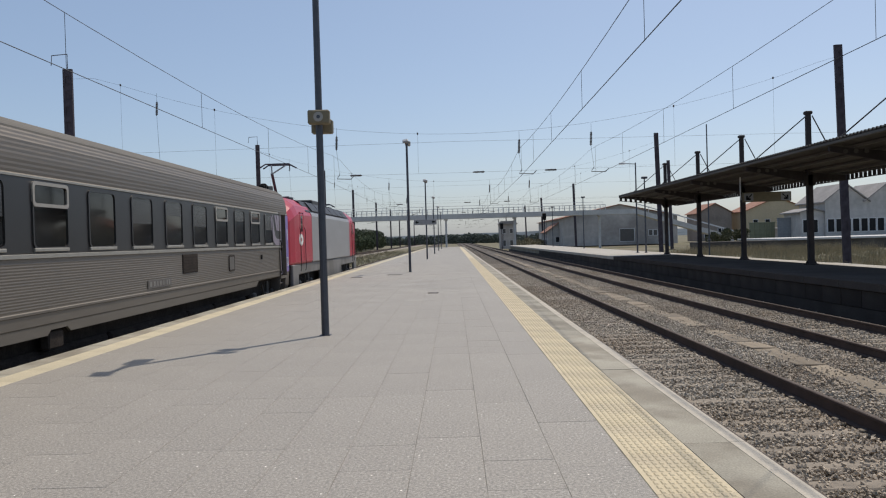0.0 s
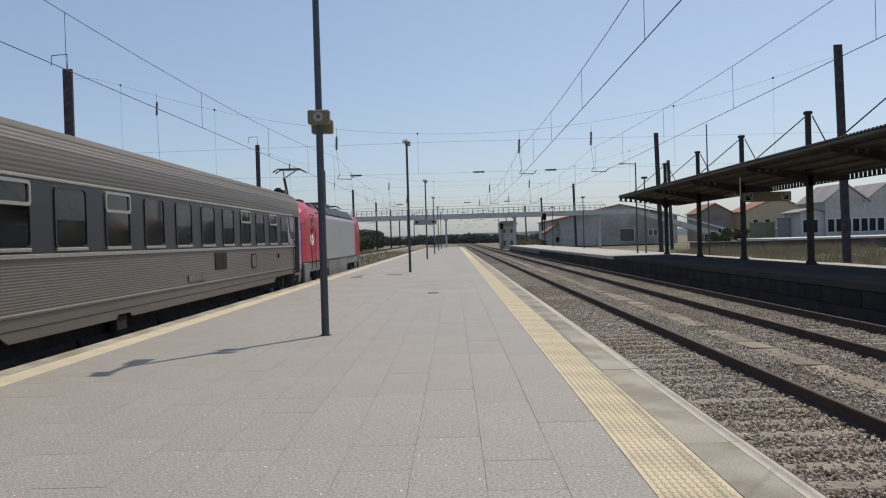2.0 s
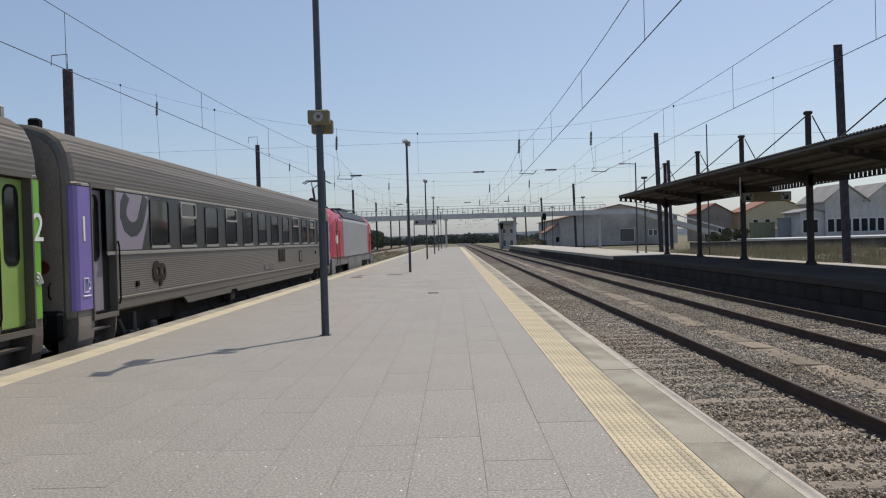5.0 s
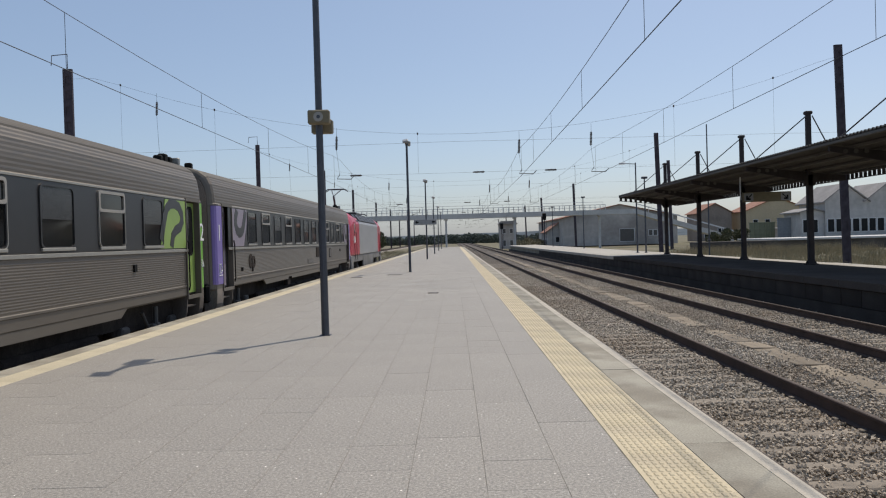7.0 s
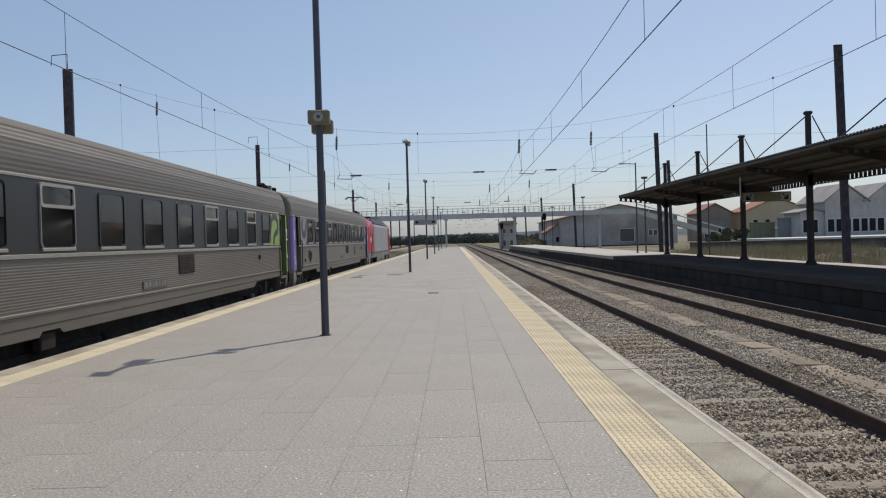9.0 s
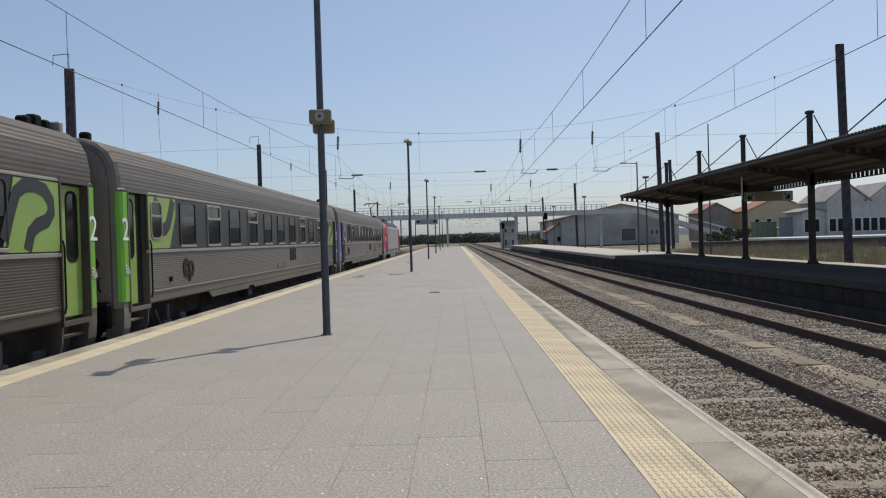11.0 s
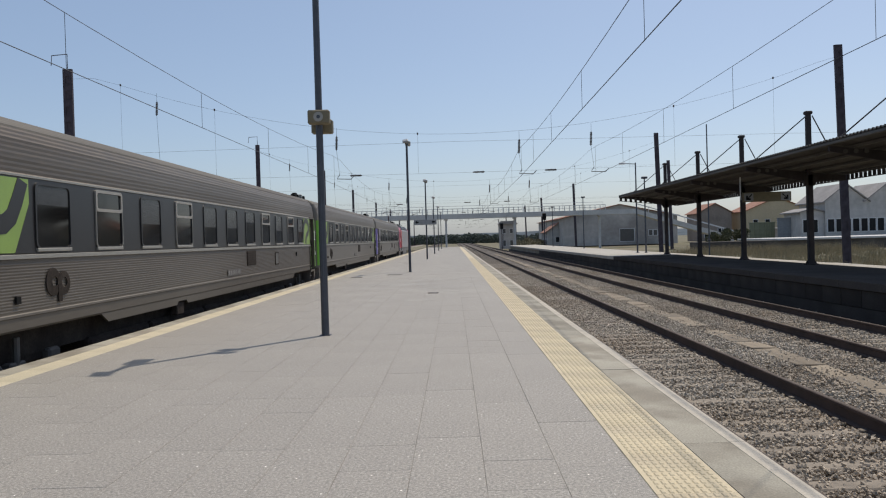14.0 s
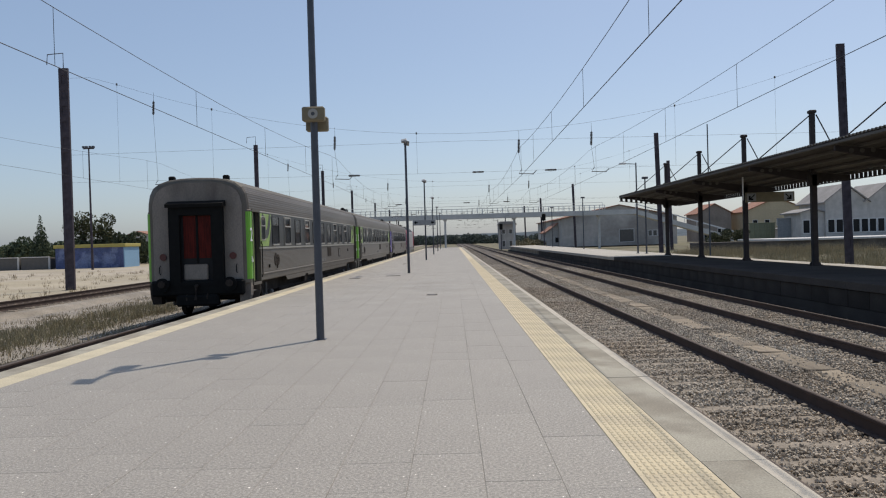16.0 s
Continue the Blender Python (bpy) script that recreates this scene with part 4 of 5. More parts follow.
def build_loco():
    L = 19.6
    c = thing("electric_locomotive", "red and grey electric locomotive with raised pantograph", "locomotive")
    half = [(1.42, 1.28), (1.46, 1.32), (1.46, 3.22), (1.40, 3.38)]
    prof = half + [(-a, b) for a, b in half[::-1]]

    def hull(y0, y1, out):
        return prism(out, "y", y0, y1)
    part("body", hull(4.3, L - 3.4, prof), "locogrey", c, "plain grey side panels")
    roof = [(1.40, 3.38), (1.05, 3.84), (0.7, 3.92), (-0.7, 3.92), (-1.05, 3.84), (-1.40, 3.38)]
    part("roof", hull(3.4, L - 3.0, roof), "roofgrille", c, "dark roof with grilles")
    for end in (0, 1):
        bm = bmesh.new()
        cabp = [(1.40, 1.28), (1.455, 1.36), (1.455, 3.2), (1.30, 3.55), (0.9, 3.86), (0.4, 3.95)]
        cabp = cabp + [(-a, b) for a, b in cabp[::-1]]
        rings = []
        for y, k, dz in ((0.0, 0.86, 0.0), (0.25, 0.93, 0.25), (0.75, 0.985, 0.7), (1.3, 1.0, 1.0), (4.3 if not end else 3.4, 1.0, 1.0)):
            rings.append([bm.verts.new((a * k, (L - y) if end else y, 1.28 + (b - 1.28) * (0.80 + 0.20 * dz))) for a, b in cabp])
        for r0, r1 in zip(rings, rings[1:]):
            for i in range(len(cabp)):
                bm.faces.new((r0[i], r0[(i + 1) % len(cabp)], r1[(i + 1) % len(cabp)], r1[i]))
        bm.faces.new(rings[0])
        bm.faces.new(rings[-1])
        bmesh.ops.recalc_face_normals(bm, faces=bm.faces[:])
        cab = part("cab", bm, "locored", c, "glossy red driver's cab")

        def yy(v):
            return L - v if end else v
        a, b = sorted((yy(1.75), yy(2.35)))
        part("cab_window", prism([(yv + (a + b) / 2, zv + 2.85) for yv, zv in rounded(0.34, 0.62, 0.08)], "x", 1.44, 1.462), "pane", cab)
        part("cab_door", ring_frame([(a - 0.08, 1.4), (b + 0.08, 1.4), (b + 0.08, 3.3), (a - 0.08, 3.3)], [(a - 0.065, 1.415), (b + 0.065, 1.415), (b + 0.065, 3.285), (a - 0.065, 3.285)], 1.43, 1.462), "locored", cab)
        part("windscreen", prism([(-1.05, 2.5), (1.05, 2.5), (0.95, 3.15), (-0.95, 3.15)], "y", *sorted((yy(0.02), yy(0.3)))), "pane", cab)
        for s in (-1, 1):
            part("handrail", tube([(1.47, yy(2.05) + s * 0.48, 1.0), (1.50, yy(2.05) + s * 0.48, 1.1), (1.50, yy(2.05) + s * 0.48, 2.6), (1.47, yy(2.05) + s * 0.48, 2.7)], 0.012, 6), "black", cab)
            part("buffer", shifted(disc(0.22, 0.5, "y", 16), s * 0.975, yy(-0.2), 1.05), "under", c)
    # white ring emblem on the rear cab side
    em = [(0.40 * math.cos(a), 0.23 * math.sin(a)) for a in np.linspace(0, 2 * math.pi, 25)[:-1]]
    ei = [(0.16 * math.cos(a), 0.08 * math.sin(a)) for a in np.linspace(0, 2 * math.pi, 25)[:-1]]
    part("emblem", ring_frame([(a + 1.85, b + 2.22) for a, b in em], [(a + 1.85, b + 2.22) for a, b in ei], 1.45, 1.470), "white", c, "white ring emblem")
    grille = mesh_of("roof_grille", prism([(1.385, 3.44), (1.08, 3.835), (1.10, 3.85), (1.41, 3.46)], "y", 0, 1.75), "roofgrille")
    for i in range(6):
        part("roof_grille", grille, "roofgrille", c, at=pose(0.005, 4.7 + i * 1.9, 0))
    part("skirt", box(-1.40, 0.5, 0.86, 1.40, L - 0.5, 1.29, 0.04), "locoskirt", c, "grey lower skirt")
    for s in (1, -1):
        for y0, y1 in ((0.3, 1.4), (6.4, 12.9), (L - 1.4, L - 0.3)):
            part("skirt_panel", box(s * 1.30, y0, 0.42, s * 1.42, y1, 1.27, 0.03), "locoskirt", c)
    part("underframe", box(-1.1, 1.0, 0.35, 1.1, L - 1.0, 0.8), "under", c)
    bogie(c, 3.9)
    bogie(c, L - 3.9)
    # pantographs: the rear one raised
    for y, up in ((4.6, 1), (L - 4.2, 0)):
        top = 5.50 if up else 4.25
        p = part("pantograph", box(-0.55, y - 0.5, 4.0, 0.55, y + 0.5, 4.07, 0.01), "post", c, "raised single-arm pantograph" if up else "folded pantograph")
        knee = (0, y - 1.0, (4.05 + top) / 2 + (0.2 if up else 0))
        part("lower_arm", tube([(0, y - 0.2, 4.06), knee], 0.06, 8), "post", p)
        for s in (-0.3, 0.3):
            part("upper_arm", tube([knee, (s, y + 0.25, top - 0.06)], 0.03, 6), "post", p)
        for dy in (-0.28, 0.28):
            part("collector_strip", tube([(-0.72, y + 0.25 + dy, top - 0.16), (-0.5, y + 0.25 + dy, top - 0.02), (0.5, y + 0.25 + dy, top - 0.02), (0.72, y + 0.25 + dy, top - 0.16)], 0.032, 6), "post", p)
        for s in (-0.5, 0.5):
            part("insulator", tube([(s, y + 0.4, 3.9), (s, y + 0.4, 4.02)], 0.07, 10), "insul", p)
    part("roof_box", box(-0.8, 8.2, 3.9, 0.8, 11.2, 4.12, 0.05), "roofgrille", c)
    return c


# ---------------------------------------------------------------- canopy of the opposite platform
def platform_canopy():
    y0, y1, xf, xb, zf, zb = 11.0, 51.0, 10.70, 14.45, 3.79, 3.36
    c = thing("platform_canopy", "dark steel platform canopy with corrugated roof on columns", "canopy")

    def roof_z(x):
        return zf + (zb - zf) * (x - xf) / (xb - xf)
    # corrugated sheet: ribs run across the platform
    verts, faces, k, y = [], [], 0, y0
    ribs = []
    while y < y1:
        ribs += [(y, 0.0), (y + 0.06, 0.0), (y + 0.09, 0.045), (y + 0.15, 0.045), (y + 0.18, 0.0)]
        y += 0.19
    for x, th in ((xf, 0.0), (xb, 0.0), (xb, -0.02), (xf, -0.02)):
        verts += [(x, yy, roof_z(x) + 0.16 + dz + th) for yy, dz in ribs]
    n = len(ribs)
    for r in range(4):
        for i in range(n - 1):
            a, b = r * n + i, ((r + 1) % 4) * n + i
            faces.append((a, a + 1, b + 1, b))
    raw("roof_sheet", verts, faces, "canopy", c, label="corrugated metal roof sheet")
    for x in (xf + 0.06, 13.15, xb - 0.06):
        part("edge_beam", box(x - 0.05, y0, roof_z(x) + 0.05, x + 0.05, y1, roof_z(x) + 0.13, 0.01), "canopy", c)
    for x in (11.5, 12.3, 13.9):
        part("purlin", box(x - 0.04, y0, roof_z(x) + 0.05, x + 0.04, y1, roof_z(x) + 0.13), "canopy", c)
    # pierced fascia along the back: short uprights between two rails
    part("fascia_rail", box(xb - 0.02, y0, 3.22, xb + 0.03, y1, 3.25), "canopysteel", c)
    st = mesh_of("fascia_slat", box(xb - 0.02, 0, 3.24, xb + 0.03, 0.15, 3.42), "canopysteel")
    y = y0
    while y < y1:
        part("fascia_slat", st, "canopysteel", c, at=pose(0, y, 0))
        y += 0.30
    # the same pierced fascia across the open end
    part("end_rail", prism([(xf, roof_z(xf) - 0.18), (xb, roof_z(xb) - 0.14), (xb, roof_z(xb) - 0.11), (xf, roof_z(xf) - 0.15)], "y", y1 - 0.02, y1 + 0.03), "canopysteel", c)
    part("end_rail", prism([(xf, roof_z(xf) + 0.02), (xb, roof_z(xb) + 0.02), (xb, roof_z(xb) + 0.15), (xf, roof_z(xf) + 0.15)], "y", y1 - 0.02, y1 + 0.03), "canopysteel", c)
    for i in range(12):
        x = xf + 0.05 + 0.315 * i
        part("fascia_slat", box(x, y1 - 0.02, roof_z(x) - 0.16, x + 0.15, y1 + 0.03, roof_z(x) + 0.03), "canopysteel", c)
    col_y = [16.4, 22.8, 29.2, 35.9, 42.3, 48.8]
    for y in col_y:
        m = pose(13.1, y, Z_B)
        col = part("column", box(-0.10, -0.10, 0, 0.10, 0.10, 3.9 - Z_B, 0.02), "canopysteel", c, at=m)
        part("mast_post", box(-0.085, -0.085, 3.9 - Z_B, 0.085, 0.085, 5.72 - Z_B, 0.015), "canopysteel", col)
        part("base_plate", box(-0.20, -0.20, 0, 0.20, 0.20, 0.03, 0.008), "canopysteel", col)
        for s in (-0.11, 0.11):
            part("stiffener", prism([(-0.17, 0.03), (0.17, 0.03), (0.11, 0.13), (-0.11, 0.13)], "y", s - 0.01, s + 0.01), "canopysteel", col)
        part("cap", box(-0.13, -0.13, 5.66 - Z_B, 0.13, 0.13, 5.78 - Z_B, 0.03), "canopysteel", col)
        part("collar", box(-0.14, -0.14, 4.0 - Z_B, 0.14, 0.14, 4.14 - Z_B, 0.02), "canopysteel", col)
        part("capital", prism([(-0.14, 3.05 - Z_B), (0.14, 3.05 - Z_B), (0.25, 3.25 - Z_B), (0.25, 3.44 - Z_B), (-0.25, 3.44 - Z_B), (-0.25, 3.25 - Z_B)], "y", -0.10, 0.10), "canopysteel", col)
        arm = part("cantilever_beam", prism([(xf + 0.1, roof_z(xf) - 0.12), (13.0, roof_z(13.0) - 0.32), (13.3, roof_z(13.3) - 0.32), (xb - 0.05, roof_z(xb) - 0.12), (xb - 0.05, roof_z(xb) + 0.03), (xf + 0.1, roof_z(xf) + 0.03)], "y", y - 0.05, y + 0.05), "canopysteel", c)
        for i in range(3):
            part("bolt_plate", shifted(disc(0.07, 0.13, "y", 10), xf + 0.55 + 0.3 * i, y, roof_z(xf + 0.6) - 0.07), "canopy", arm)
        part("tie_rod", tube([(13.05, y, 5.62), (11.0, y, roof_z(11.0) + 0.19)], 0.022, 6), "canopysteel", c)
        part("tie_rod", tube([(13.25, y, 5.62), (14.3, y, roof_z(14.3) + 0.15)], 0.022, 6), "canopysteel", c)
    # hanging sign and strip lights
    s = part("sign_hanger", tube([(11.95, 33.0, 3.7), (11.95, 33.0, 2.75)], 0.03, 6), "railing", c)
    sg = part("platform_sign", box(12.05, 33.0, 2.66, 14.05, 33.06, 3.06, 0.01), "speaker", s, "dull beige direction sign with arrow panels")
    for x, k in ((12.10, 1), (13.62, -1)):
        part("arrow_panel", box(x, 32.992, 2.70, x + 0.38, 33.0, 3.02), "floodgrey", sg)
        part("arrow", prism([(x + 0.19 + k * p, 2.86 + q) for p, q in ((0.12, 0.13), (-0.04, -0.03), (-0.04, 0.06), (-0.11, 0.06), (-0.11, -0.12), (0.07, -0.12), (0.07, -0.05), (-0.01, -0.05), (0.14, 0.09))], "y", 32.984, 32.992), "black", sg, "black diagonal arrow")
    return c


# ---------------------------------------------------------------- footbridge and buildings
def footbridge():
    y = 156.0
    c = thing("footbridge", "long pale concrete footbridge with railings over the tracks", "footbridge")
    x0, x1, z = -26.0, 30.0, 5.55
    part("deck", prism([(x0, z), (x1, z), (x1, z + 0.95), (x0, z + 0.95)], "y", y, y + 2.4), "bridge", c)
    n = 56
    for i in range(n + 1):
        x = x0 + (x1 - x0) * i / n
        part("railing_post", box(x - 0.06, y - 0.02, z + 0.9, x + 0.06, y + 0.06, z + 2.0), "railing", c)
    part("railing_rail", box(x0, y - 0.03, z + 1.9, x1, y + 0.05, z + 2.0), "railing", c)
    part("railing_rail", box(x0, y - 0.02, z + 1.45, x1, y + 0.03, z + 1.52), "railing", c)
    part("railing_mesh", box(x0, y + 2.3, z + 2.55, x1, y + 2.36, z + 2.62), "railing", c)
    for i in range(0, n + 1, 4):
        x = x0 + (x1 - x0) * i / n
        part("railing_post", box(x - 0.03, y + 2.3, z + 0.9, x + 0.03, y + 2.36, z + 2.6), "railing", c)
    for x in (-22.0, -1.4, 12.2, 29.0):
        part("pier", box(x - 0.19, y + 0.7, -1.0, x + 0.19, y + 1.7, z, 0.05), "bridge", c)
        part("pier_head", box(x - 0.35, y + 0.3, z - 0.3, x + 0.35, y + 2.1, z, 0.05), "bridge", c)
    # ramp that comes down on the far side
    part("ramp", prism([(x1, z), (x1, z + 0.95), (x1 + 6, z + 0.95), (x1 + 25, 0.6), (x1 + 25, -0.4), (x1 + 6, z)], "y", y, y + 2.4), "bridge", c)
    for i in range(9):
        u = i / 8
        part("railing_post", box(x1 + 6 + 19 * u, y - 0.02, z + 0.9 - 6.0 * u, x1 + 6.1 + 19 * u, y + 0.06, z + 2.0 - 6.0 * u), "railing", c)
    part("railing_rail", prism([(x1 + 6, z + 1.9), (x1 + 6, z + 2.05), (x1 + 25, z - 3.8), (x1 + 25, z - 4.1)], "y", y - 0.03, y + 0.05), "railing", c)
    part("pier", box(x1 + 12, y + 0.6, -1.0, x1 + 13, y + 1.8, z - 1.4), "bridge", c)


def shed(name, label, x, y, w, d, h, peak, wall, roof, turn=0, openings=(), z=-0.8, pane="dark"):
    """A gabled building: front towards -y; openings as (x, z, w, h) on that front."""
    c = thing(name, label, "building", pose(x, y, z, 0, 0, turn))
    part("wall", prism([(0, 0), (w, 0), (w, h), (w / 2, peak), (0, h)], "y", 0, d), wall, c)
    for s in (0, 1):
        a, b = (-0.5, h - 0.35 * (peak - h) / (w / 2) * 1.0), (w / 2, peak)
        pts = [a, b, (b[0], b[1] + 0.18), (a[0], a[1] + 0.18)]
        if s:
            pts = [(w - u, v) for u, v in pts]
        part("roof", prism(pts, "y", -0.4, d + 0.4), roof, c)
    for ox, oz, ow, oh in openings:
        f = part("window", ring_frame([(ox - 0.1, oz - 0.1), (ox + ow + 0.1, oz - 0.1), (ox + ow + 0.1, oz + oh + 0.1), (ox - 0.1, oz + oh + 0.1)], [(ox, oz), (ox + ow, oz), (ox + ow, oz + oh), (ox, oz + oh)], -0.06, 0.02, "y"), "railing", c)
        part("pane", box(ox, -0.02, oz, ox + ow, 0.02, oz + oh), pane, f)
    return c


# ---------------------------------------------------------------- vegetation
def leaf_cloud(centres, n, size, seed):
    """n small leaf sprays scattered through lumpy clumps of (x, y, z, radius)."""
    rng = np.random.default_rng(seed)
    c = np.array(centres, float)
    pick = rng.choice(len(c), n, p=c[:, 3] ** 2 / (c[:, 3] ** 2).sum())
    d = rng.normal(size=(n, 3))
    d /= np.linalg.norm(d, axis=1)[:, None]
    p = c[pick, :3] + d * (c[pick, 3] * rng.uniform(0.55, 1.08, n) ** 0.6)[:, None] * np.array([1, 1, 0.85])
    u = rng.normal(size=(n, 3))
    u /= np.linalg.norm(u, axis=1)[:, None]
    v = np.cross(u, rng.normal(size=(n, 3)))
    v /= np.linalg.norm(v, axis=1)[:, None]
    s = size * rng.uniform(0.5, 1.4, (n, 1))
    quad = np.stack([p - u * s, p + v * s * 0.55, p + u * s, p - v * s * 0.55], 1)
    return quad.reshape(-1, 3).tolist(), (np.arange(n * 4).reshape(-1, 4)).tolist()


def tree(x, y, h, w, seed, label, mat="leaf", slim=False, z=-0.95):
    rng = random.Random(seed)
    t = thing("tree", label, "tree", pose(x, y, z), "trees round the yard")
    bm = tube([(0, 0, 0), (0.05 * w, 0, h * 0.3), (-0.03 * w, 0.02 * w, h * 0.75)], 0.05 * w + 0.05, 7, r2=0.03)
    cl = []
    for i in range(26 if slim else 14):
        a, k = rng.uniform(0, 6.28), (i / 25 if slim else rng.uniform(0.2, 1.0))
        if slim:
            r = w * 0.5 * (1.05 - k)
            cl.append((r * 0.3 * math.cos(a), r * 0.3 * math.sin(a), h * (0.15 + 0.82 * k), max(0.25, r)))
        else:
            r = w * 0.5 * rng.uniform(0.2, 0.75)
            cl.append((r * math.cos(a), r * math.sin(a), h * (0.35 + 0.5 * k), w * rng.uniform(0.13, 0.25)))
            tube([(0, 0, h * 0.35 * k + 0.1 * h), (r * math.cos(a) * 0.9, r * math.sin(a) * 0.9, h * (0.35 + 0.5 * k))], 0.02 * w, 5, bm, r2=0.02)
    part("trunk", bm, "bark", t)
    v, f = leaf_cloud(cl, 1500 if mat == "leafdry" else 4200, 0.03 * w + 0.05, seed)
    raw("crown", v, f, mat, t)
    return t


def thicket(name, label, spots, n, size, seed, mat):
    v, f = leaf_cloud(spots, n, size, seed)
    ob = raw(name, v, f, mat, None, "stuff", label)
    ob["category"] = "bushes"
    return ob


def tufts(name, label, area, n, h, seed, mat):
    """Blades of dry grass standing on a strip (x0, x1, y0, y1, z)."""
    rng = np.random.default_rng(seed)
    x0, x1, y0, y1, z = area
    cx, cy = rng.uniform(x0, x1, n // 12), y0 + (y1 - y0) * rng.uniform(0, 1, n // 12) ** 1.5
    i = rng.integers(0, n // 12, n)
    p = np.stack([cx[i] + rng.normal(0, 0.16, n), cy[i] + rng.normal(0, 0.16, n), np.full(n, z)], 1)
    a = rng.uniform(0, 6.28, n)
    hh = h * rng.uniform(0.35, 1.2, n)
    side = np.stack([np.cos(a), np.sin(a), 0 * a], 1) * 0.012
    tip = p + np.stack([rng.normal(0, 0.3, n) * hh, rng.normal(0, 0.3, n) * hh, hh], 1)
    v = np.stack([p - side, p + side, tip], 1).reshape(-1, 3).tolist()
    ob = raw(name, v, np.arange(3 * n).reshape(-1, 3).tolist(), mat, None, "stuff", label)
    ob["category"] = "grass"


def far_hills():
    rng = random.Random(12)
    for k, (y, hh, label) in enumerate(((1900, 17, "low wooded hills on the horizon"), (900, 8, "dark line of far woods"))):
        pts = [(-2400 + 40 * i, hh * (0.6 + 0.35 * math.sin(i * 0.21 + k) + 0.25 * rng.random())) for i in range(121)]
        bm = bmesh.new()
        low = [bm.verts.new((x, y, -3)) for x, h in pts]
        top = [bm.verts.new((x, y + 60, h)) for x, h in pts]
        back = [bm.verts.new((x, y + 260, -3)) for x, h in pts]
        for a, b in ((low, top), (top, back)):
            for i in range(len(pts) - 1):
                bm.faces.new((a[i], a[i + 1], b[i + 1], b[i]))
        tagged(part("backdrop_hills", bm, "hill"), label, "hills", kind="structure")


def yard_container():
    c = thing("yard_building", "low flat building with blue painted wall and ochre fascia", "building", pose(-53.4, 106, -0.9))
    part("wall", box(0, 0, 0, 9.2, 5, 2.75), "graffiti", c, "dark blue wall covered in faded paint")
    part("side_wall", box(9.2, 0.02, 0, 9.32, 5, 2.75), "lightblue", c)
    part("roof", box(-0.2, -0.2, 2.75, 9.5, 5.2, 3.2, 0.04), "ochre", c)


def low_wall(x, y, n):
    for i in range(n):
        c = thing("concrete_bin", "grey concrete storage bay with pale uprights", "storage bay", pose(x + 4.2 * i, y, -0.9), "storage bays")
        part("panel", box(0, 0, 0, 3.9, 1.6, 1.6, 0.03), "skirt", c)
        part("upright", box(3.75, -0.12, 0, 3.98, 0.05, 1.7, 0.02), "plaster", c)
        part("coping", box(-0.03, -0.06, 1.6, 3.74, 0.35, 1.72, 0.02), "plaster", c, "pale concrete coping")


def yard_floodlight(x, y, h):
    c = thing("floodlight_tower", "tall slim floodlight pole with a ring of lamps", "lamp post", pose(x, y, -0.9))
    part("pole", tube([(0, 0, 0), (0, 0, h)], 0.16, 10, r2=0.08), "mast", c)
    part("crossbar", box(-0.65, -0.06, h - 0.1, 0.65, 0.06, h + 0.05), "mast", c)
    for s in (-0.6, -0.22, 0.22, 0.6):
        part("floodlight", box(s - 0.13, -0.25, h + 0.0, s + 0.13, 0.15, h + 0.28, 0.04), "post", c)


def slim_post(x, y, h, label, z=Z_B, arm=0.0):
    c = thing("street_lamp", label, "lamp post", pose(x, y, z), "lamp posts on the opposite platform")
    part("pole", tube([(0, 0, 0), (0, 0, h)], 0.06, 8, r2=0.045), "post", c)
    part("base_plate", box(-0.11, -0.11, 0, 0.11, 0.11, 0.02, 0.004), "post", c)
    if arm:
        part("arm", tube([(0, 0, h - 0.1), (-arm, 0, h - 0.05)], 0.03, 6), "post", c)
        part("lamp_head", box(-arm - 0.35, -0.12, h - 0.1, -arm + 0.1, 0.12, h + 0.02, 0.03), "railing", c)
    elif z > -0.5:
        part("lamp_head", box(-0.2, -0.12, h - 0.02, 0.2, 0.12, h + 0.14, 0.03), "post", c)


def rail_signal(x, y, h, label):
    c = thing("railway_signal", label, "railway signal", pose(x, y, -0.8))
    part("pole", tube([(0, 0, 0), (0, 0, h)], 0.09, 8), "mast", c)
    part("signal_head", box(-0.30, -0.15, h - 1.0, 0.30, 0.1, h + 0.1, 0.06), "black", c)
    part("ladder", box(0.25, -0.03, 0.2, 0.3, 0.03, h - 1.0), "mast", c)


def signal_hut():
    c = thing("signal_cabin", "small two-storey pale signal cabin beside the tracks", "building", pose(9.9, 168, -0.8))
    part("wall", box(0, 0, 0, 3.4, 3.4, 5.2, 0.03), "greywall", c)
    part("roof", prism([(-0.4, 5.2), (3.8, 5.2), (3.2, 5.9), (0.2, 5.9)], "y", -0.4, 3.8), "roofgrey", c)
    for z, h in ((0.6, 1.2), (3.3, 0.9)):
        for x in (0.6, 2.1):
            w = part("window", ring_frame([(x - 0.08, z - 0.08), (x + 0.68, z - 0.08), (x + 0.68, z + h + 0.08), (x - 0.08, z + h + 0.08)], [(x, z), (x + 0.6, z), (x + 0.6, z + h), (x, z + h)], -0.05, 0.02, "y"), "railing", c)
            part("pane", box(x, -0.02, z, x + 0.6, 0.02, z + h), "skirt", w)


def warehouse_row():
    """Saw-tooth row of white gables with a band of dark windows."""
    for i in range(4):
        c = shed("warehouse", "white plastered gabled warehouse with dark windows", 56.1 + 6.2 * i, 120, 6.2, 9, 6.0, 8.45, "plaster", "roofgrey", 0,
                 [(0.35 + 1.25 * k, 1.35, 0.95, 1.9) for k in range(5)], -0.35)
        c["group"] = "warehouse row"


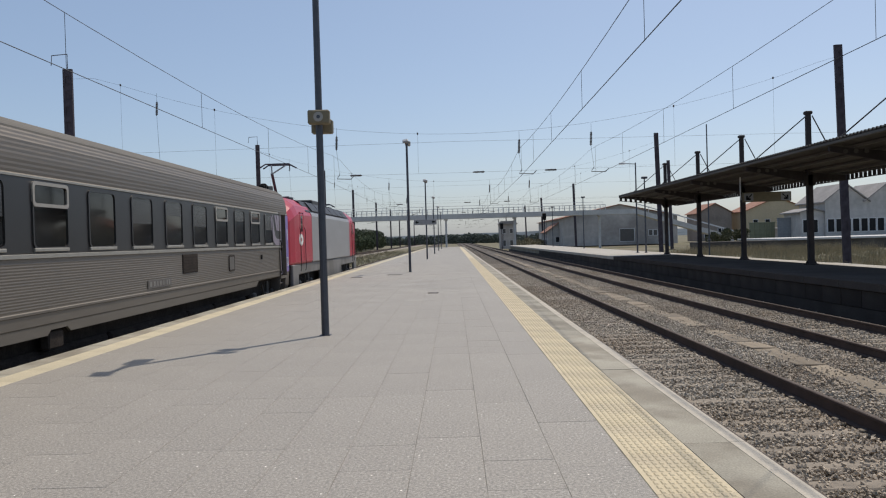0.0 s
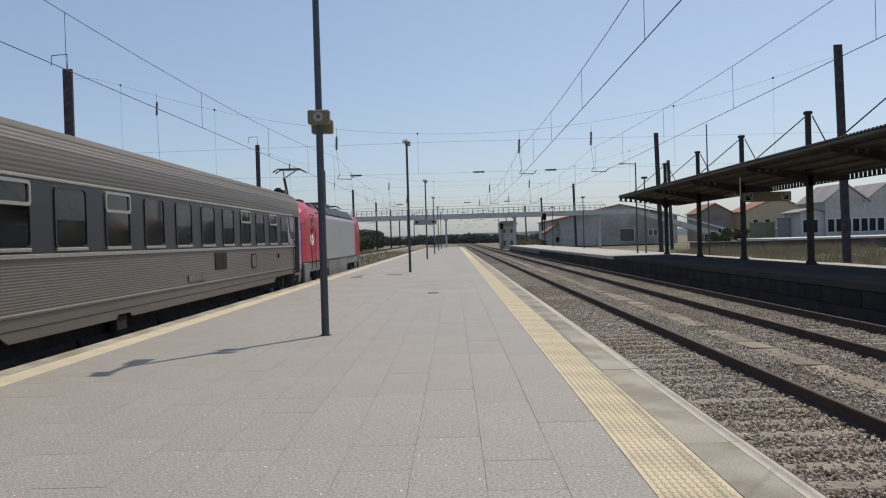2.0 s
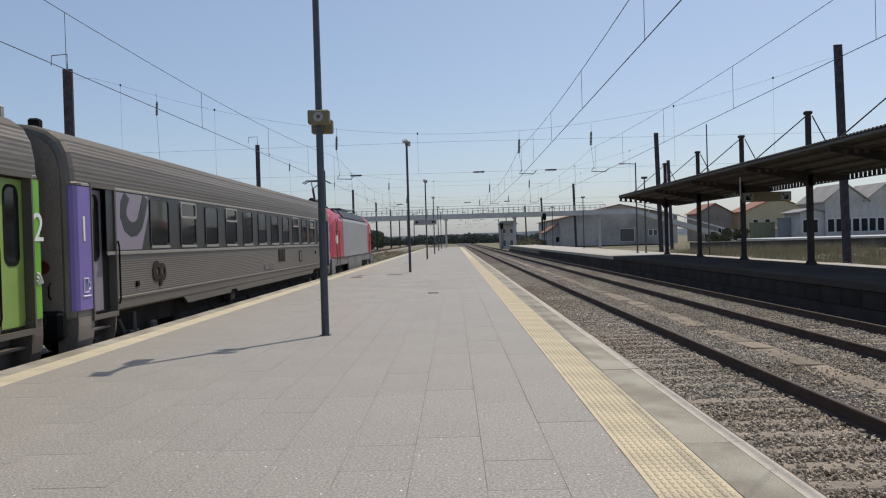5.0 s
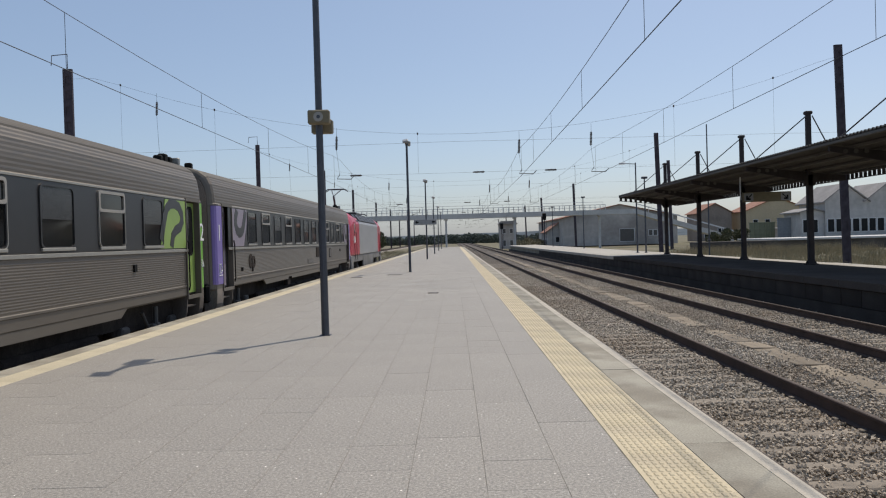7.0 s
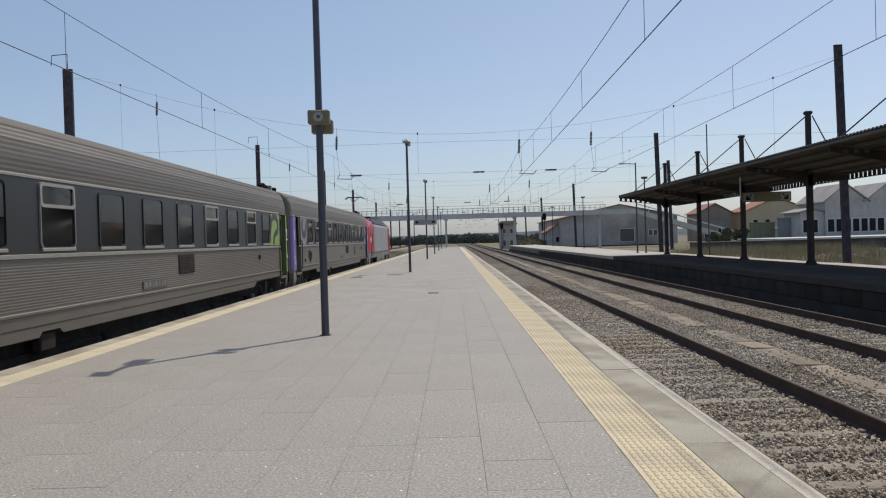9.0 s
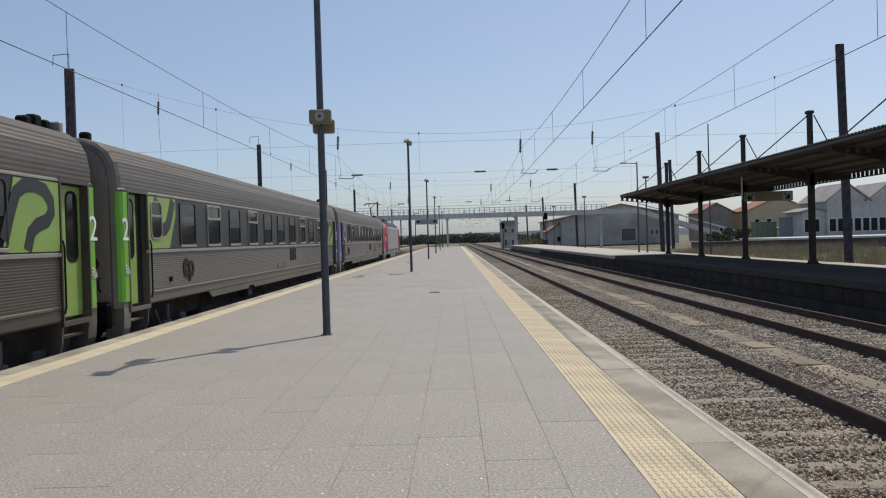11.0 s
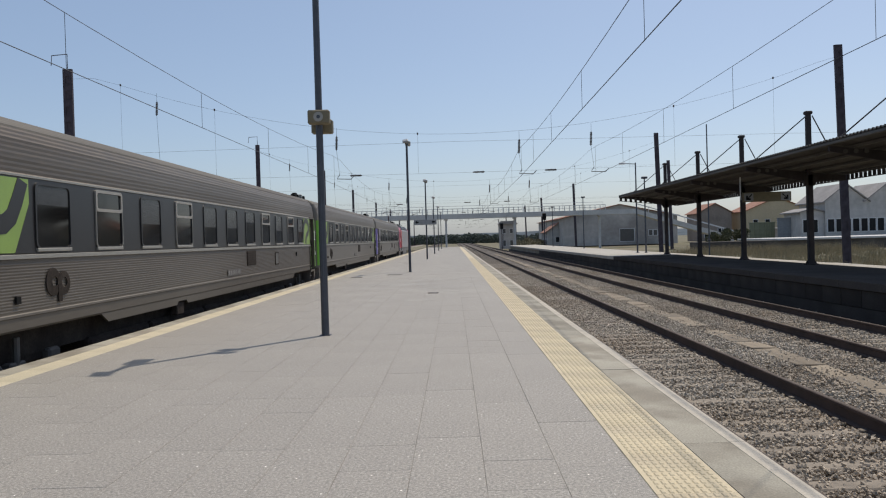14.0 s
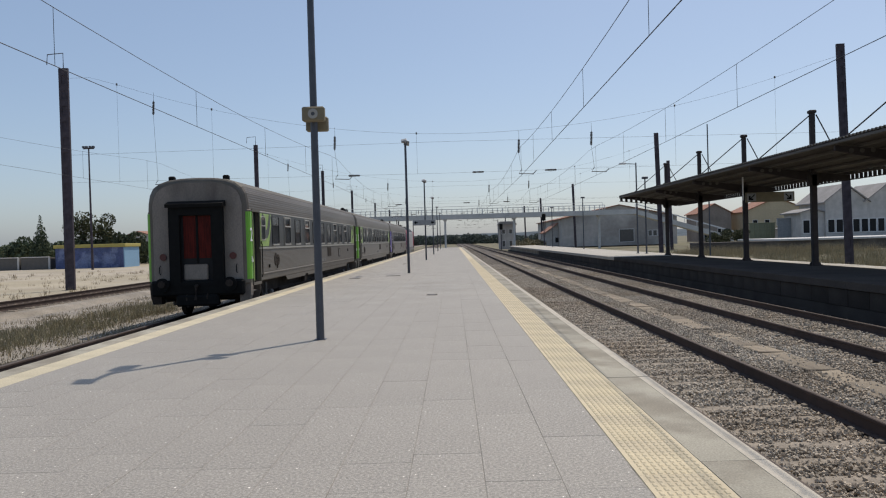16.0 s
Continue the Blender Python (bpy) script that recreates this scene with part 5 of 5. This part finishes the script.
# ---------------------------------------------------------------- assembly
ground_sheet()
railway_track("railway_track_right", TRACK_A, -6, 420, (1.5, 70), "running track with rusty rails on concrete sleepers")
railway_track("railway_track_middle", TRACK_B, -6, 420, (8, 60), "second running track beside the shaded platform")
railway_track("railway_track_left", TRACK_L, -6, 420, (4, 20), "track on which the train leaves")
railway_track("railway_track_yard", TRACK_FAR, -6, 420, (20, 45), "yard track with rusty rails")
cable_duct()

posts = [12.44, 36.9, 61.0, 85.0, 109.0, 133.0]
for i, y in enumerate(posts):
    platform_post(-2.06, y, i == 0, i == 2)

for y, xl, xr, top in ((48.0, -23.2, 23.7, 12.5), (87.0, -21.3, 22.75, 12.5), (120.0, -19.4, 33.0, 12.5), (165.0, -20.7, 25.5, 12.4), (212.0, -20.5, 24.0, 12.0), (260.0, -20.5, 24.0, 12.0)):
    lattice_mast(xl, y, top, 0.56 if y < 60 else 0.44, 1, True)
    lattice_mast(xr, y, top, 0.46, 1, False, -1.2)
    headspan(y, xl, xr, top, 1.0 if y < 100 else 0.95)
for y, xl, xr in ((310.0, -21.0, 24.5), (365.0, -21.0, 24.5), (425.0, -21.0, 24.5)):
    lattice_mast(xl, y, 11.5, 0.44, 1, False)
    lattice_mast(xr, y, 11.5, 0.44, 1, False)
overhead_line(TRACK_A, 5.13, "contact and messenger wires over the running track", low=1.10, thick=0.011)
overhead_line(TRACK_B, 5.0, "contact and messenger wires over the second track", low=1.22, thick=0.0085)
overhead_line(TRACK_L, 4.92, "contact and messenger wires over the departing train", low=1.02, thick=0.0085)
overhead_line(TRACK_FAR, 5.0, "contact and messenger wires over the yard track", thick=0.006)

rng0 = random.Random(77)
platform_canopy()
footbridge()
slim_post(12.85, 55.5, 6.3, "slim dark lamp post with a side arm on the opposite platform", arm=0.8)
slim_post(13.2, 54.5, 5.1, "slim dark lamp post on the opposite platform")
slim_post(13.4, 81.5, 5.2, "slim dark lamp post on the opposite platform")
slim_post(13.3, 106.0, 5.2, "slim dark lamp post on the opposite platform")
slim_post(19.3, 60.0, 10.6, "thin tall dark pole behind the opposite platform", z=-1.0)
rail_signal(14.75, 128.0, 6.0, "dark railway signal on a pole")
rail_signal(9.2, 150.0, 5.0, "dark railway signal on a pole")
signal_hut()
shed("goods_shed", "wide pale goods shed with low red-brown roof", 24.8, 180, 26, 50, 6.3, 9.1, "greywall", "rooftile", 0, [(13, 0.8, 3.2, 2.8), (19.5, 2.0, 0.8, 1.2), (20.6, 2.0, 0.8, 1.2), (21.7, 2.0, 0.8, 1.2)], pane="skirt")
shed("cottage", "small pale house with red tiled roof", 22.0, 186, 6, 10, 3.4, 5.6, "plaster", "rooftile", 0, [(2, 1, 1, 1.2)])
shed("yellow_house", "yellow plastered house with brown tiled roof", 73.5, 200, 16, 12, 7.2, 10.6, "yellow", "rooftile", 0, [(2 + 3 * k, 3.6, 1.1, 1.5) for k in range(5)])
shed("house_annex", "pale gabled house wing with tiled roof", 63.0, 204, 8.5, 10, 7.2, 9.6, "duskwall", "rooftile", 0, [(1.5, 1, 1.2, 2.2), (5, 1, 1.2, 2.2)])
shed("grey_shed", "long low grey shed behind the house", 72.0, 165, 14, 14, 2.6, 3.4, "greywall", "roofgrey", 0, [(1 + 4 * k, 0.4, 2.0, 1.6) for k in range(3)])
warehouse_row()
shed("warehouse_wing", "low white warehouse wing with dark windows", 52.6, 120.5, 3.5, 6, 4.4, 4.9, "plaster", "roofgrey", 0, [(0.35 + 1.25 * k, 1.35, 0.95, 1.9) for k in range(2)], -0.35)
tagged(part("loading_dock", box(30, 98, -1.2, 130, 101, 0.24, 0.03), "dockwall"), "dark loading dock wall with pale edge", "dock", kind="structure")
def sheet_wall(x, y, n, w, h, z, mat, label):
    c = thing("boarded_wall", label, "wall", pose(x, y, z))
    board = mesh_of("panel", box(0, 0, 0, w - 0.05, 0.2, h, 0.02), mat)
    rib = mesh_of("post", box(-0.06, -0.1, 0, 0.06, 0.05, h + 0.08, 0.02), mat)
    for i in range(n):
        part("panel", board, mat, c, at=pose(i * w, 0, 0))
        part("post", rib, mat, c, at=pose(i * w - 0.02, 0, 0))
    part("coping", box(-0.1, -0.08, h, n * w, 0.28, h + 0.12, 0.02), mat, c)


sheet_wall(50.6, 124.0, 3, 2.0, 3.6, -0.3, "sheetwall", "pale blue-grey sheet wall beside the warehouse")
sheet_wall(47.0, 126.0, 5, 0.8, 3.0, -0.3, "greenwall", "green-grey boarded wall with upright posts")
tagged(part("dock_edge", box(40, 97.7, 0.20, 130, 112, 0.44, 0.02), "bridge"), "pale concrete dock edge", "dock", kind="structure")
thicket("dock_scrub", "dark dry scrub in front of the warehouses", [(38.5 + i * 0.2 + rng0.uniform(-0.5, 0.5), 114 + rng0.uniform(0, 6), rng0.uniform(0.2, 1.6), rng0.uniform(0.3, 0.8)) for i in range(26)], 5000, 0.12, 25, "leafdry")
for x, y, w in ((-4.05, 32.7, 0.45), (-0.6, 21.8, 0.28), (-2.6, 34.4, 0.6), (-3.1, 52.0, 0.4)):
    c = thing("drain_cover", "small dark metal drain cover set in the paving", "drain cover", pose(x, y, 0.002), "drain covers")
    part("frame", ring_frame(rounded(w, 0.4, 0.02), rounded(w - 0.06, 0.34, 0.02), -0.01, 0.006, "z"), "rust", c)
    part("plate", box(-w / 2 + 0.03, -0.17, -0.01, w / 2 - 0.03, 0.17, 0.003), "skirt", c)
yard_container()
shed("far_house", "pale house with red tiled roof behind trees", -66.0, 152, 11, 9, 3.8, 5.6, "plaster", "rooftile", 0, [(2, 1.2, 1.1, 1.2)])
low_wall(-66.5, 106, 3)
yard_floodlight(-44.3, 97, 14.9)

rng = random.Random(21)
for i in range(16):
    x = -88 + i * 3.8 + rng.uniform(-1, 1)
    tree(x, 117 + rng.uniform(0, 16), rng.uniform(3.2, 4.5), rng.uniform(4.5, 7.0), 40 + i, "dark green broadleaf tree at the edge of the yard")
tree(-60.0, 115, 7.8, 3.0, 91, "dark slim conifer at the edge of the yard", slim=True)
tree(-56.0, 120, 8.8, 5.5, 92, "tall grey-green eucalyptus with gaps in its crown", "leafdry")
tree(-52.8, 119, 8.4, 4.8, 93, "tall grey-green eucalyptus with gaps in its crown", "leafdry")
thicket("hedge_left", "dense green bushes beside the yard track", [(-26 + rng.uniform(-3.0, 3.0), 86 + i * 1.3, rng.uniform(0.2, 4.0), rng.uniform(1.3, 2.2)) for i in range(150)], 90000, 0.2, 5, "leaf")
thicket("yard_thicket", "dark green scrub behind the yard", [(-115 + i * 1.6 + rng.uniform(-1, 1), 124 + rng.uniform(0, 8), rng.uniform(0.0, 2.0), rng.uniform(1.0, 2.0)) for i in range(64)], 60000, 0.18, 15, "leaf")
thicket("bushes_right", "olive bushes behind the signal cabin", [(14.5 + rng.uniform(0, 7), 185 + rng.uniform(0, 14), rng.uniform(-1.4, 0.1), rng.uniform(0.9, 1.8)) for i in range(22)], 9000, 0.2, 6, "weed")
thicket("far_bushes", "haze-greyed bushes beyond the platform ends", [(-112 + i * 1.35, 440 + rng.uniform(0, 80), rng.uniform(-0.5, 2.2), rng.uniform(2, 4.5)) for i in range(130)], 60000, 0.55, 8, "leaffar")
tufts("grass_right", "dry yellow grass behind the opposite platform", (14.2, 44, 30, 94, -1.0), 42000, 0.55, 3, "straw")
tufts("weeds_right", "green weeds in the dry grass", (14.4, 42, 30, 96, -1.0), 15000, 0.7, 4, "weed")
tufts("reeds_right", "tall dry stalks before the dock wall", (26, 46, 84, 97, -1.0), 9000, 1.0, 24, "straw")
tufts("grass_left", "dry tufts of grass between the tracks", (-15.0, -9.4, 12, 60, -0.94), 11000, 0.17, 7, "straw")
tufts("weeds_left", "green weeds between the tracks", (-13.4, -10.6, 16, 36, -0.94), 12000, 0.22, 8, "weed")
tufts("verge_grass", "dull dry grass along the tracks beyond the platform", (-24, -9.3, 74, 190, -1.0), 16000, 0.45, 17, "weed")
tufts("yard_grass", "thin dry grass on the bare yard", (-60, -21.5, 40, 88, -0.9), 4000, 0.3, 9, "straw")
far_hills()

loose_ballast("ballast_right", EDGE_A + 0.03, EDGE_B - 0.05, -4.0, 60.0, 350000, 0.026, -0.790, 1, (TRACK_A, TRACK_B), "broken grey-brown track ballast", skew=1.7)
loose_ballast("ballast_left", -15.2, EDGE_L - 0.05, 10.0, 46.0, 7000, 0.024, -0.87, 2, (TRACK_L,), "broken ballast and gravel")

PITCH, FRONT = 26.4, 28.75
loco = build_loco()
coaches = [build_coach("1", (1, 3, 8, 10), 3.87, 1.712, 12, "steel"), build_coach("2", (1, 3, 7, 9), 3.80, 1.882, 11, "steel"), build_coach("2", (1, 3, 7, 9), 3.70, 1.890, 11, "steelworn")]

platform_far()
platform_main()


def motions():
    """The train pulls away, faster and faster."""
    times = [0.5 * i for i in range(33)]

    def run(t):
        return 0.677 * t + 0.2485 * t * t - 0.65 * max(0.0, t - 14.5) ** 1.3 - 0.18 * math.exp(-((t - 6.2) / 2.6) ** 2)
    for ob, y in ((loco, FRONT + 0.25), (coaches[0], FRONT - 0.2 - LEN), (coaches[1], FRONT - 0.2 - PITCH - LEN), (coaches[2], FRONT - 0.2 - 2 * PITCH - LEN)):
        walk(ob, [(t, pose(TRACK_L, y + run(t), RAIL_Z)) for t in times])


motions()
